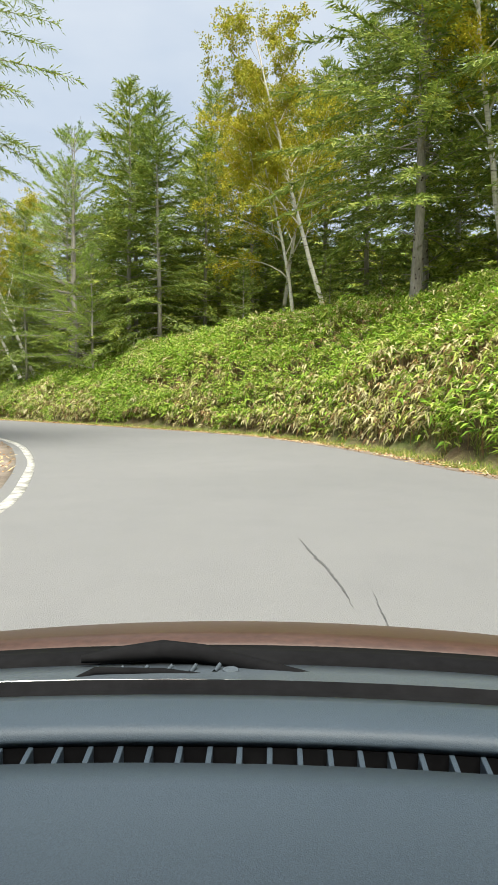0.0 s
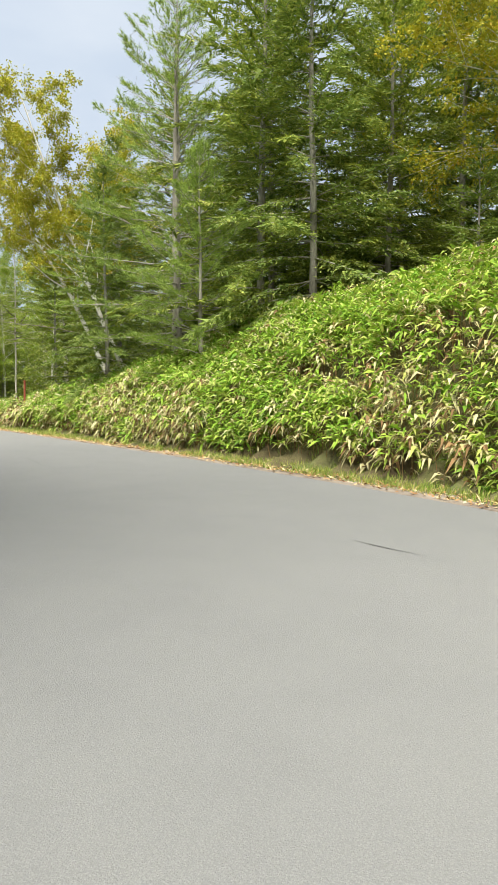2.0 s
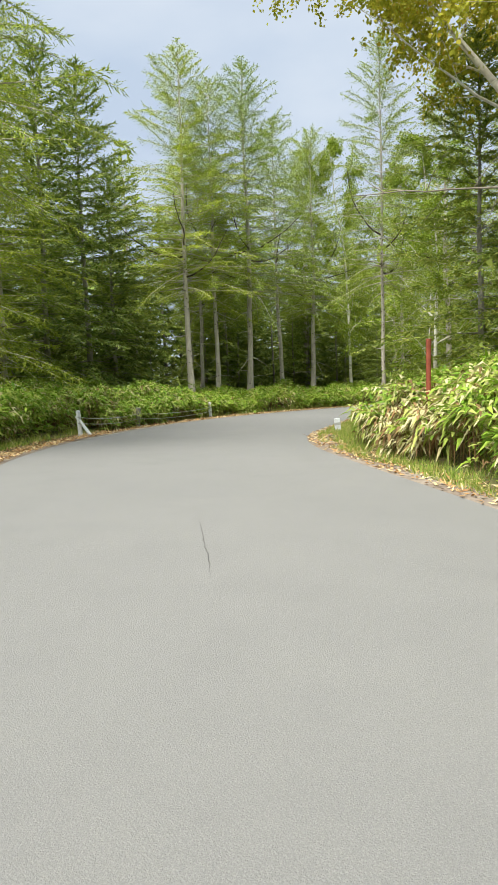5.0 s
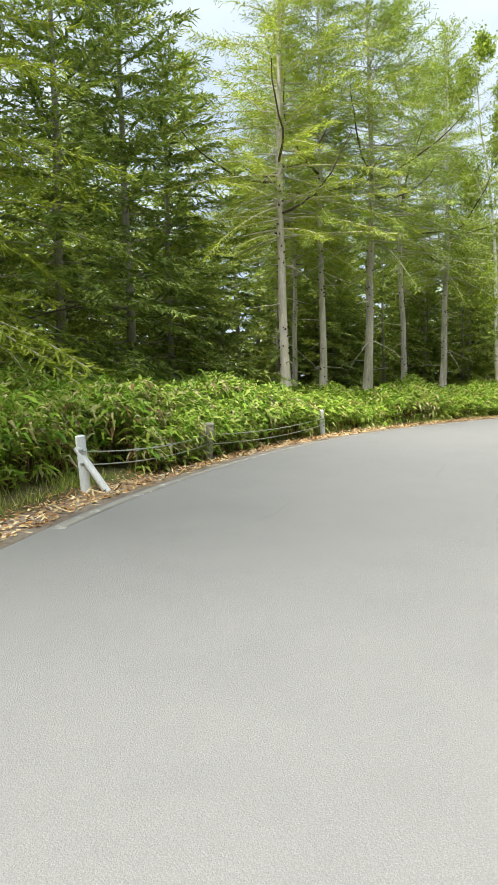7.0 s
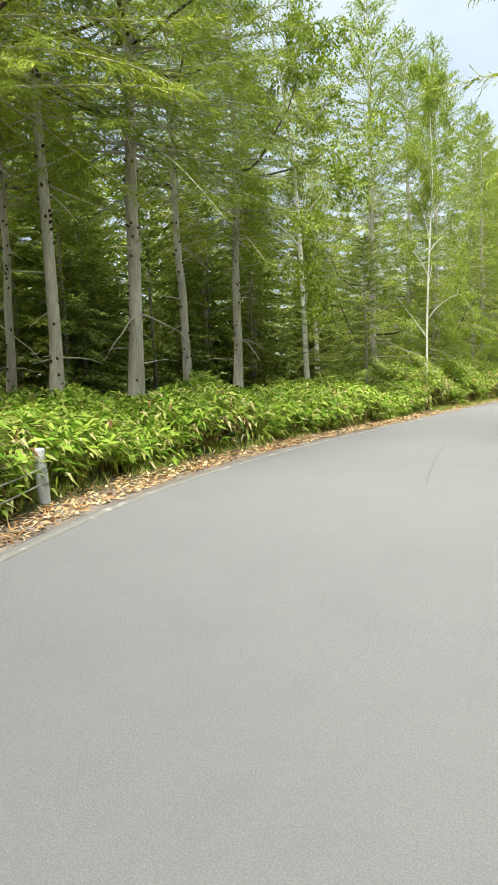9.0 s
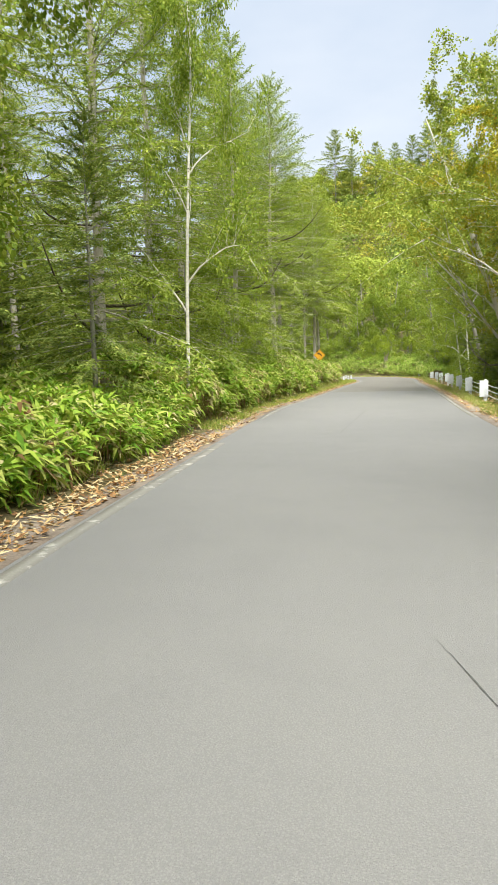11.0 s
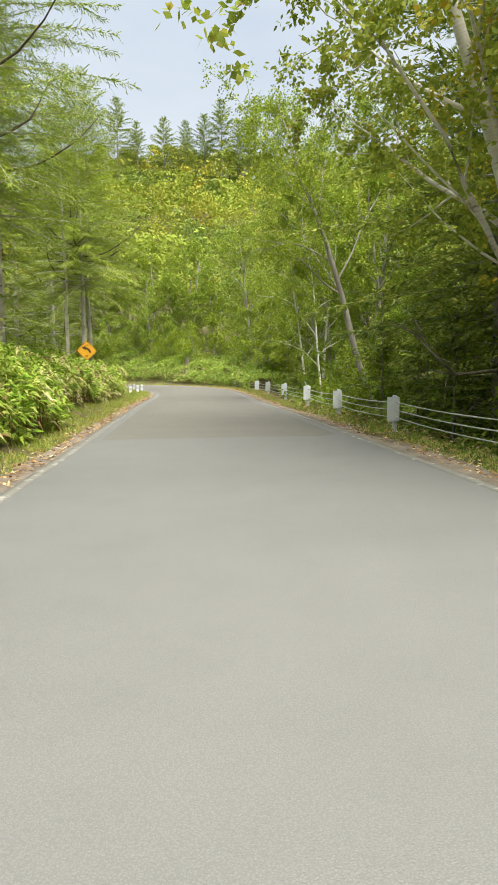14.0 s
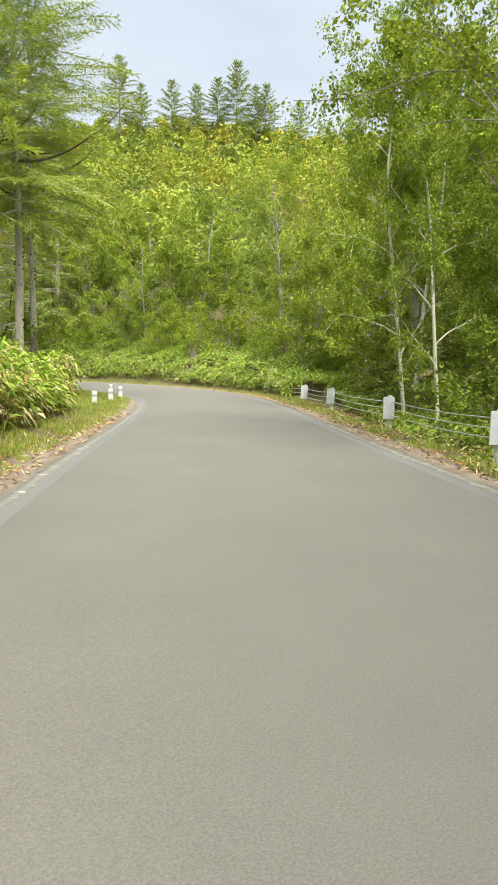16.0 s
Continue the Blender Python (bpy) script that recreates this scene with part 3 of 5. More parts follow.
def conifer(kind, seed, height, radius, bare, whorls, per_whorl, trunk_r, mats, needle, width, spacing, droop, label, dead=0, rise=0.25, per=3, reach=0.45, shape=0.85, inner=(0.40, 0.15), fill=0.2, limbs=True, boughs=0, flat=0.12, tuft=0):
    rng = np.random.default_rng(seed)
    root = thing(kind, label, "tree", "forest trees")
    zs = np.linspace(-0.6, height, 14)
    lean = np.cumsum(rng.normal(0, 0.03, (14, 2)), 0) * height / 16
    axis = np.c_[lean - lean[1], zs]
    taper = trunk_r * np.clip(1 - (zs / height), 0.02, 1) ** 0.8
    taper[:2] *= 1.25
    wood = [tube(axis, taper, 9)]
    B = []

    def on_axis(z):
        return np.array([np.interp(z, axis[:, 2], axis[:, 0]), np.interp(z, axis[:, 2], axis[:, 1]), z])

    for k in range(whorls):
        u = (k + rng.random() * 0.8) / whorls
        z = bare * height + (1 - bare) * height * u * 0.985
        rel = (height - z) / (height * (1 - bare))
        full = radius * min(rel**shape, 0.45 + 1.6 * (1 - rel) + 0.3)
        first = rng.random() * 6.28
        for b in range(per_whorl):
            az = first + 6.283 * b / per_whorl + rng.normal(0, 0.25)
            ln = max(0.22, full * (0.7 + 0.5 * rng.random()))
            tilt = rise + 0.9 * (1 - rel) ** 2 - 0.35 * rel + rng.normal(0, 0.1)
            way = (math.cos(az), math.sin(az), tilt)
            path = limb_path(on_axis(z), way, ln, (0, 0, -droop + 0.25 * (1 - rel)), rng, 6, 0.05)
            if limbs:
                wood.append(tube(path, np.linspace(max(0.012, trunk_r * 0.16 * (0.4 + rel)), 0.004, 6), 3))
            if tuft:
                B.append(tufts(path, rng, spacing, reach * (0.4 + 0.6 * min(1, ln / 1.8)), tuft, needle, width))
                for m in range(int(ln * 3)):
                    f = rng.uniform(0.15, 0.9) * 5
                    c = np.array([np.interp(f, np.arange(6), path[:, i]) for i in range(3)])
                    twig = limb_path(c, unit(path[-1] - path[0]) + rng.normal(0, 0.7, 3) * [1, 1, 0.4], reach * 0.8, (0, 0, 0.3), rng, 4, 0.1)
                    wood.append(tube(twig, np.linspace(0.008, 0.003, 4), 3))
                continue
            k_in = int(ln / fill) + 2
            ii = rng.uniform(0.15, 0.92, k_in) * 5
            pin = np.stack([np.interp(ii, np.arange(6), path[:, c]) for c in range(3)], 1)
            win = unit(unit(path[-1:] - path[:1]) + rng.normal(0, 0.55, (k_in, 3)) * [1, 1, 0.5])
            B.append((pin - win * inner[0] * 0.3, win, unit(np.cross(win, rng.normal(0, 0.6, (k_in, 3)) + [0, 0, 1.0])), inner[0] * rng.uniform(0.6, 1.2, k_in), inner[1] * rng.uniform(0.6, 1.2, k_in)))
            B.append(sprays(path, rng, spacing, reach * (0.5 + 0.6 * min(1, ln / 1.5)), needle, width, droop * 0.5, per, flat))
    for k in range(dead):
        z = (0.08 + 0.95 * bare * rng.random()) * height if bare > 0.1 else height * 0.3 * rng.random()
        az = rng.random() * 6.283
        path = limb_path(on_axis(z), (math.cos(az), math.sin(az), rng.normal(0.05, 0.25)), 0.12 + rng.random() ** 4 * radius * 0.38, (0, 0, -0.3), rng, 5, 0.12)
        wood.append(tube(path, np.linspace(0.022, 0.004, 5), 3))
    stubs = []
    for k in range(dead):
        z = (0.03 + (bare + 0.1) * rng.random()) * height
        az = rng.random() * 6.283
        r = float(np.interp(z, zs, taper))
        c = on_axis(z) + np.array([math.cos(az), math.sin(az), 0]) * r * 0.8
        stubs.append(tube(np.stack([c, c + np.array([math.cos(az), math.sin(az), 0.3]) * 0.07]), np.array([0.034, 0.012]), 5))
    for k in range(boughs):
        # thick dark boughs that sag and then turn up
        z = height * (bare + 0.02 + 0.16 * rng.random())
        az = 6.283 * (k + 0.6 * rng.random()) / boughs
        path = limb_path(on_axis(z), (math.cos(az), math.sin(az), -0.15), radius * rng.uniform(0.55, 0.9), (0, 0, 1.5), rng, 9, 0.13)
        stubs.append(tube(path, np.linspace(0.045, 0.012, 9), 5))
    v, q = joined(wood + stubs)
    dark = np.zeros(len(q), int)
    if stubs:
        dark[-sum(len(s[1]) for s in stubs):] = 1
    child("trunk", mesh_from("trunk", v, q, [mats[0], M_KNOT], dark, smooth=True), root)
    parts = [np.concatenate([b[i] for b in B]) for i in range(5)]
    v, t = blades(*parts)
    child("crown", mesh_from("crown", v, t, mats[1]), root)
    return root


def broadleaf(kind, seed, height, limbs, spread_r, trunk_r, mats, leaf, leaves_per, label, start=0.35, lean=0.0, twigs=7, upright=0.9, sub=5, hang=0.25, wander=0.035):
    """A birch or other leaf tree: a bending trunk, limbs that fork into boughs, twigs set with leaves along them."""
    rng = np.random.default_rng(seed)
    root = thing(kind, label, "tree", "forest trees")
    trunk = limb_path((0, 0, -0.6), (lean, 0, 1), height * 0.93 + 0.6, (rng.normal(0, 0.1) - lean * 0.3, rng.normal(0, 0.1), 0.25), rng, 14, wander)
    tv, tq = tube(trunk, trunk_r * np.linspace(1.1, 0.12, 14) ** 0.9, 9)
    child("trunk", mesh_from("trunk", tv, tq, mats[0], smooth=True), root)
    B, W = [], []
    for k in range(limbs):
        u = start + (0.96 - start) * (k + rng.random() * 0.7) / limbs
        i = u * 13
        p0 = np.array([np.interp(i, np.arange(14), trunk[:, c]) for c in range(3)])
        az = 2.4 * k + rng.normal(0, 0.4)
        ln = spread_r * (1.15 - 0.75 * (u - start) / (1 - start)) * (0.75 + 0.5 * rng.random())
        path = limb_path(p0, (math.cos(az), math.sin(az), upright + 0.5 * rng.random()), ln, (0, 0, -0.25), rng, 9, 0.09)
        r0 = max(0.015, trunk_r * 0.45 * (1.1 - u))
        wood = [tube(path, np.linspace(r0, r0 * 0.2, 9), 6)]
        for j in range(sub):
            m = 2 + int(rng.random() * 6) if j else 8
            side = unit(rng.normal(0, 1, 3) + [0, 0, 0.2])
            bough = limb_path(path[m], unit(path[m] - path[m - 1]) + 0.9 * side, ln * (0.25 + 0.35 * rng.random()), (0, 0, -hang), rng, 7, 0.1)
            wood.append(tube(bough, np.linspace(r0 * 0.35, 0.004, 7), 4))
            at = bough[rng.integers(1, 7, twigs)]
            way = unit(unit(bough[-1:] - bough[:1]) * 0.5 + rng.normal(0, 0.75, (twigs, 3)) + [0, 0, 0.05])
            reach = rng.uniform(0.25, 0.75, (twigs, 1)) * min(1.0, 0.45 + ln / 5)
            f = rng.uniform(0.1, 1.0, (twigs, leaves_per, 1))
            pts = at[:, None] + way[:, None] * reach[:, None] * f - [0, 0, 0.18] * f**2 * reach[:, None]
            pts = pts + rng.normal(0, 1, (twigs, leaves_per, 3)) * [0.075, 0.075, 0.06]
            B.append(pts.reshape(-1, 3)), W.append(np.repeat(way, leaves_per, 0))
        v, q = joined(wood)
        child("limb", mesh_from("limb", v, q, mats[0], smooth=True), root)
    B, W = np.concatenate(B), np.concatenate(W)
    n = len(B)
    W = unit(W * 0.5 + rng.normal(0, 0.55, (n, 3)) + [0, 0, -0.25])
    S = unit(np.cross(W, rng.normal(0, 0.55, (n, 3)) + [0, 0, 1.0]))
    v, q = diamonds(B, W, S, leaf * (0.7 + 0.7 * rng.random(n)), leaf * 0.8 * (0.7 + 0.6 * rng.random(n)))
    child("crown", mesh_from("crown", v, q, mats[1]), root)
    return root


FIR_MATS, PINE_MATS, LARCH_MATS = (M_BARK_FIR, M_FIR), (M_BARK_FIR, M_PINE), (M_BARK_LARCH, M_LARCH)
BIRCH_MATS, LEAF_MATS = (M_BARK_BIRCH, M_BIRCHLEAF), (M_BARK_FIR, M_LEAF)
BIRCH_GREEN = (M_BARK_BIRCH, M_LEAF)
L_FIR = "tall dark green fir with layered drooping branches"
L_LARCH = "tall slender larch with feathery light green needles"
L_BIRCH = "birch with white bark and yellowing leaves"
L_BIRCHG = "slim white-barked birch with light green leaves"
L_LEAF = "leafy broadleaf tree turning yellow green"
L_PINE = "pine with soft bright green needle tufts on spreading branches"
L_TALLB = "large leaning birch with pale thick trunk and forked limbs"
PROTO = {
    "fir_a": conifer("fir_tree", 11, 16, 4.9, 0.05, 30, 5, 0.16, FIR_MATS, 0.15, 0.042, 0.10, 0.30, L_FIR, 14, per=5, reach=0.66, shape=0.64, inner=(0.42, 0.13), fill=0.13, flat=0.16),
    "fir_b": conifer("fir_tree", 12, 14, 4.5, 0.08, 26, 5, 0.14, FIR_MATS, 0.15, 0.042, 0.10, 0.40, L_FIR, 18, per=5, reach=0.66, shape=0.62, inner=(0.42, 0.13), fill=0.13, flat=0.16),
    "fir_c": conifer("fir_tree", 13, 19, 5.2, 0.20, 27, 5, 0.165, FIR_MATS, 0.16, 0.045, 0.105, 0.25, L_FIR, 44, per=5, reach=0.72, shape=0.75, inner=(0.42, 0.13), fill=0.13, flat=0.16),
    "fir_low": conifer("fir_tree", 14, 15, 4.6, 0.10, 18, 5, 0.16, FIR_MATS, 0.30, 0.10, 0.22, 0.4, L_FIR, 8, per=3, reach=0.75, inner=(0.6, 0.24), fill=0.14, limbs=False, flat=0.2),
    "sapling": conifer("young_fir", 15, 3.2, 1.3, 0.03, 12, 5, 0.04, FIR_MATS, 0.11, 0.032, 0.07, 0.2, "young fir with dense short branches under taller trees", 0, reach=0.35, per=3, inner=(0.22, 0.08)),
    "pine": conifer("young_pine", 16, 6.5, 2.6, 0.03, 12, 5, 0.07, PINE_MATS, 0.13, 0.012, 0.035, -0.15, "young " + L_PINE, 4, rise=0.32, reach=0.5, shape=0.7, tuft=13),
    "pine_tall": conifer("pine_tree", 31, 14, 4.3, 0.10, 15, 5, 0.17, PINE_MATS, 0.14, 0.013, 0.042, -0.1, "tall " + L_PINE, 30, rise=0.22, reach=0.75, shape=0.55, tuft=13),
    "larch_a": conifer("larch_tree", 17, 16, 4.6, 0.32, 36, 4, 0.15, LARCH_MATS, 0.085, 0.021, 0.06, 0.40, L_LARCH, 50, rise=0.28, per=6, reach=0.55, shape=0.6, inner=(0.17, 0.045), fill=0.07, boughs=5, flat=0.32),
    "larch_b": conifer("larch_tree", 18, 15, 4.0, 0.36, 33, 4, 0.12, LARCH_MATS, 0.085, 0.021, 0.06, 0.40, L_LARCH, 44, rise=0.28, per=6, reach=0.55, shape=0.6, inner=(0.17, 0.045), fill=0.07, boughs=4, flat=0.32),
    "larch_full": conifer("larch_tree", 19, 15, 3.9, 0.10, 34, 5, 0.14, LARCH_MATS, 0.095, 0.026, 0.07, 0.30, L_LARCH, 14, rise=0.30, per=5, reach=0.55, shape=0.68, inner=(0.20, 0.06), fill=0.08, boughs=3, flat=0.34),
    "larch_low": conifer("larch_tree", 20, 15, 3.4, 0.30, 18, 4, 0.12, LARCH_MATS, 0.26, 0.07, 0.18, 0.45, L_LARCH, 10, rise=0.15, per=4, reach=0.75, flat=0.3),
    "birch_a": broadleaf("birch_tree", 21, 12, 15, 4.0, 0.095, BIRCH_MATS, 0.085, 26, L_BIRCH, 0.30, 0.10, twigs=13, sub=6),
    "birch_b": broadleaf("birch_tree", 22, 14, 14, 3.5, 0.11, BIRCH_MATS, 0.085, 26, L_BIRCH, 0.36, -0.08, upright=1.0, twigs=13, sub=6),
    "birch_tall": broadleaf("birch_tree", 37, 15, 13, 5.4, 0.20, (M_BARK_BIRCH, M_BIRCHGREEN), 0.10, 24, L_TALLB, 0.24, 0.0, upright=0.75, twigs=13, sub=7, wander=0.03),
    "birch_green": broadleaf("birch_tree", 23, 12, 14, 2.6, 0.085, BIRCH_GREEN, 0.08, 24, L_BIRCHG, 0.24, 0.03, upright=0.8, twigs=13, sub=6, wander=0.05),
    "leafy_a": broadleaf("leafy_tree", 24, 10, 13, 4.0, 0.13, LEAF_MATS, 0.10, 22, L_LEAF, 0.14, 0.05, twigs=12, sub=5, upright=0.6),
    "leafy_b": broadleaf("leafy_tree", 25, 7.5, 11, 3.0, 0.08, LEAF_MATS, 0.085, 22, L_LEAF, 0.08, -0.1, twigs=12, sub=5, upright=0.6),
    "leafy_low": broadleaf("leafy_tree", 27, 8, 11, 3.2, 0.09, LEAF_MATS, 0.11, 20, L_LEAF, 0.06, 0.1, twigs=9, upright=0.6),
    "leafy_tall": broadleaf("leafy_tree", 29, 14, 12, 4.2, 0.16, LEAF_MATS, 0.075, 24, "tall leaning broadleaf tree with bare dark limbs", 0.40, -0.05, twigs=13, upright=1.1, sub=7),
    "bush": broadleaf("leafy_shrub", 26, 2.6, 7, 1.5, 0.035, LEAF_MATS, 0.08, 14, "leafy green shrub at the edge of the wood", 0.05, 0.1, twigs=8, sub=4, upright=0.5),
}
PLACED = set()


def plant(kind, x, y, turn=0.0, size=1.0, tall=1.0, z=None, lean=(0.0, 0.0)):
    z = ground_at(x, y) if z is None else z
    m = pose(x, y, z, lean[0], lean[1]) @ pose(0, 0, 0, 0, 0, turn) @ Matrix.Diagonal((size, size, size * tall, 1))
    if kind in PLACED:
        return copy_thing(PROTO[kind], m) if PROTO[kind].scale == Vector((1, 1, 1)) else copy_scaled(PROTO[kind], m)
    PLACED.add(kind)
    PROTO[kind].matrix_basis = m
    return PROTO[kind]


def copy_scaled(ob, m):
    """A copy at m, whatever size the first one stands at."""
    s = ob.scale
    return copy_thing(ob, m @ Matrix.Diagonal((1 / s[0], 1 / s[1], 1 / s[2], 1)))


# TREES
# the ones by the bank of the first bend
plant("fir_c", 12.8, 8.9, 20, 1.0)
plant("fir_c", 13.4, 14.6, 200, 1.0)
plant("fir_a", 14.8, 18.5, 80, 1.1)
plant("fir_b", 11.0, 20.8, 140, 1.1)
plant("fir_a", 17.0, 11.5, 200, 1.15)
plant("fir_c", 17.6, 5.0, 70, 1.0)
plant("birch_b", 15.6, 8.6, 10, 1.0)
plant("fir_b", 19.5, 0.0, 10, 1.1)
plant("birch_a", 8.2, 17.5, 150, 0.95, lean=(0, -4))
plant("birch_b", 10.0, 15.6, 30, 0.95, lean=(0, -9))
plant("birch_b", 6.4, 21.8, 200, 1.05)
plant("fir_a", 2.9, 25.0, 250, 1.0)
plant("fir_b", -0.4, 19.9, 300, 1.0)
plant("pine_tall", -4.9, 22.9, 45, 1.0)
plant("pine_tall", -3.25, 20.0, 170, 0.92)
plant("fir_b", 1.45, 18.8, 60, 0.9)
plant("fir_b", 3.2, 20.8, 190, 0.8)
plant("fir_b", -2.6, 27.0, 120, 0.95)
plant("fir_a", 6.0, 27.0, 20, 1.0)
plant("fir_b", -7.2, 27.4, 70, 1.0)
plant("fir_a", -1.6, 24.0, 160, 0.9)
plant("fir_b", 0.6, 28.6, 250, 1.05)
plant("fir_b", 5.0, 23.6, 330, 0.95)
plant("fir_a", 8.6, 24.6, 30, 1.0)
plant("fir_b", -6.6, 21.0, 100, 0.6)
plant("pine", -1.5, 17.9, 30, 1.0)
plant("birch_b", -7.0, 23.8, 60, 0.92, lean=(3, -15))
plant("birch_b", -8.2, 24.6, 290, 0.95, lean=(8, -25))
plant("fir_b", -9.6, 26.6, 40, 0.85)
plant("fir_b", -12.2, 25.6, 10, 0.55)
plant("birch_b", -11.7, 30.0, 110, 1.0)
plant("larch_full", -14.5, 34, 10, 0.85)
# inside of the second bend
plant("larch_b", -16.8, 28.4, 40, 0.5, 1.4)
plant("fir_b", -12.8, 30.6, 70, 0.7)
plant("larch_full", -16.8, 36.0, 160, 0.8)
plant("birch_green", -18.2, 33.2, 250, 0.85)
plant("fir_a", -17.9, 44.2, 20, 0.95)
plant("larch_a", -20.7, 38.0, 75, 0.85)
# inside of the first bend
plant("larch_a", 1.0, 0.7, 35, 1.08)
plant("larch_b", 0.4, 0.6, 160, 1.2)
plant("fir_b", -3.5, 1.5, 35, 1.0)
# larch wood on the outside of the second bend
plant("larch_a", -29.5, 31.3, 0, 0.97)
plant("larch_b", -30.2, 33.4, 90, 1.0)
plant("larch_a", -30.2, 35.4, 200, 1.0)
plant("larch_b", -33.0, 34.6, 40, 0.85)
plant("larch_b", -32.2, 39.6, 140, 1.0)
plant("larch_a", -32.6, 42.5, 250, 0.95)
plant("birch_green", -31.0, 44.2, 300, 1.05, 1.25)
plant("fir_b", -29.6, 45.2, 150, 0.38)
plant("birch_green", -28.9, 48.6, 180, 0.5, 2.1)
plant("larch_full", -31.0, 49.0, 0, 1.0)
plant("larch_full", -31.3, 53.5, 0, 1.0)
plant("larch_full", -31.8, 58.5, 70, 1.1)
plant("larch_full", -31.6, 64.0, 130, 1.0)
plant("larch_full", -32.2, 69.0, 220, 1.05)
plant("larch_a", -31.9, 74.1, 300, 1.0)
plant("larch_full", -32.5, 79.0, 20, 1.05)
plant("larch_full", -35.6, 84.5, 80, 1.25)
plant("larch_a", -30.0, 93.6, 110, 1.05)
plant("larch_b", -29.7, 94.4, 60, 1.05)
plant("larch_b", -30.7, 92.8, 200, 1.0)
plant("larch_full", -34.5, 99.0, 260, 1.3)
plant("larch_full", -33.5, 105.5, 40, 1.3)
plant("larch_full", -35.4, 88.9, 140, 1.2)
plant("larch_full", -34.0, 128.0, 10, 1.4)
plant("larch_full", -38.0, 131.5, 90, 1.4)
plant("larch_full", -36.5, 88.0, 320, 1.3)
plant("larch_a", -30.3, 72.2, 10, 1.0)
plant("larch_full", -30.2, 61.0, 200, 0.9)
plant("larch_a", -30.9, 78.0, 120, 1.0)
plant("leafy_b", -30.2, 53.2, 200, 0.62)
plant("leafy_b", -29.6, 57.4, 80, 0.45)
# left of the road before the second bend
plant("larch_a", -20.4, 17.3, 0, 1.15)
plant("fir_b", -30.3, 25.0, 250, 1.0)
plant("larch_full", -26.2, 20.2, 60, 1.15)
plant("larch_full", -30.0, 21.0, 130, 1.05)
plant("larch_full", -28.8, 22.6, 30, 0.95)
plant("larch_full", -19.4, 10.5, 60, 0.95)
plant("fir_a", -31.4, 27.4, 220, 0.9)
plant("fir_b", -33.0, 29.6, 20, 0.8)
# valley side
plant("birch_tall", -18.1, 66.2, 180, 1.0, lean=(0, -16))
plant("birch_a", -17.2, 62.5, 90, 1.1, lean=(0, -8))
plant("fir_a", -15.6, 64.8, 10, 0.95)
plant("fir_b", -15.9, 70.5, 90, 1.05)
plant("fir_a", -15.0, 76.0, 150, 1.05)
plant("fir_c", -14.6, 58.0, 240, 0.9)
plant("fir_b", -16.0, 53.0, 200, 0.9)
plant("birch_green", -18.1, 91.0, 20, 0.78, 1.35, lean=(0, -6))
plant("birch_green", -16.4, 95.0, 120, 1.0)
plant("fir_c", -16.6, 72.6, 80, 1.05)
plant("fir_c", -13.8, 67.0, 200, 1.2)
plant("fir_a", -13.2, 72.0, 300, 1.25)
plant("fir_c", -9.0, 79.5, 20, 1.3)
plant("fir_a", -9.4, 87.0, 100, 1.2)
plant("leafy_tall", -14.2, 92.5, 150, 1.2)
plant("leafy_tall", -15.2, 98.0, 260, 1.15)
plant("birch_tall", -17.7, 59.6, 60, 0.95, lean=(2, -12))
plant("birch_b", -17.3, 59.9, 250, 1.0, lean=(-2, -4))
plant("leafy_b", -14.2, 80.5, 180, 0.95)
plant("leafy_tall", -16.9, 82.0, 80, 1.0, lean=(0, -21))
plant("leafy_b", -14.6, 88.7, 10, 0.9)
plant("birch_green", -17.6, 89.2, 200, 0.72, 1.4, lean=(0, -6))
plant("leafy_a", -15.6, 99.0, 170, 1.0)
plant("leafy_b", -18.4, 102.5, 260, 0.9)
plant("leafy_tall", -18.6, 109.8, 340, 0.85)
plant("leafy_a", -23.0, 119.0, 50, 1.1)
plant("leafy_b", -27.0, 122.0, 140, 1.1)
plant("leafy_a", -31.0, 127.5, 220, 1.1)
plant("birch_green", -30.0, 131.0, 70, 0.9)
plant("leafy_a", -36.0, 132.0, 300, 1.15)
plant("leafy_a", -26.5, 128.0, 100, 1.2)
plant("leafy_a", -14.5, 106.0, 30, 1.2)
plant("leafy_a", -13.8, 91.0, 210, 1.25)


# ---------------------------------------------------------------- deeper woods, tree by tree
TAKEN = [tuple(o.matrix_basis.translation[:2]) for o in scene.objects if o.get("category") == "tree"]


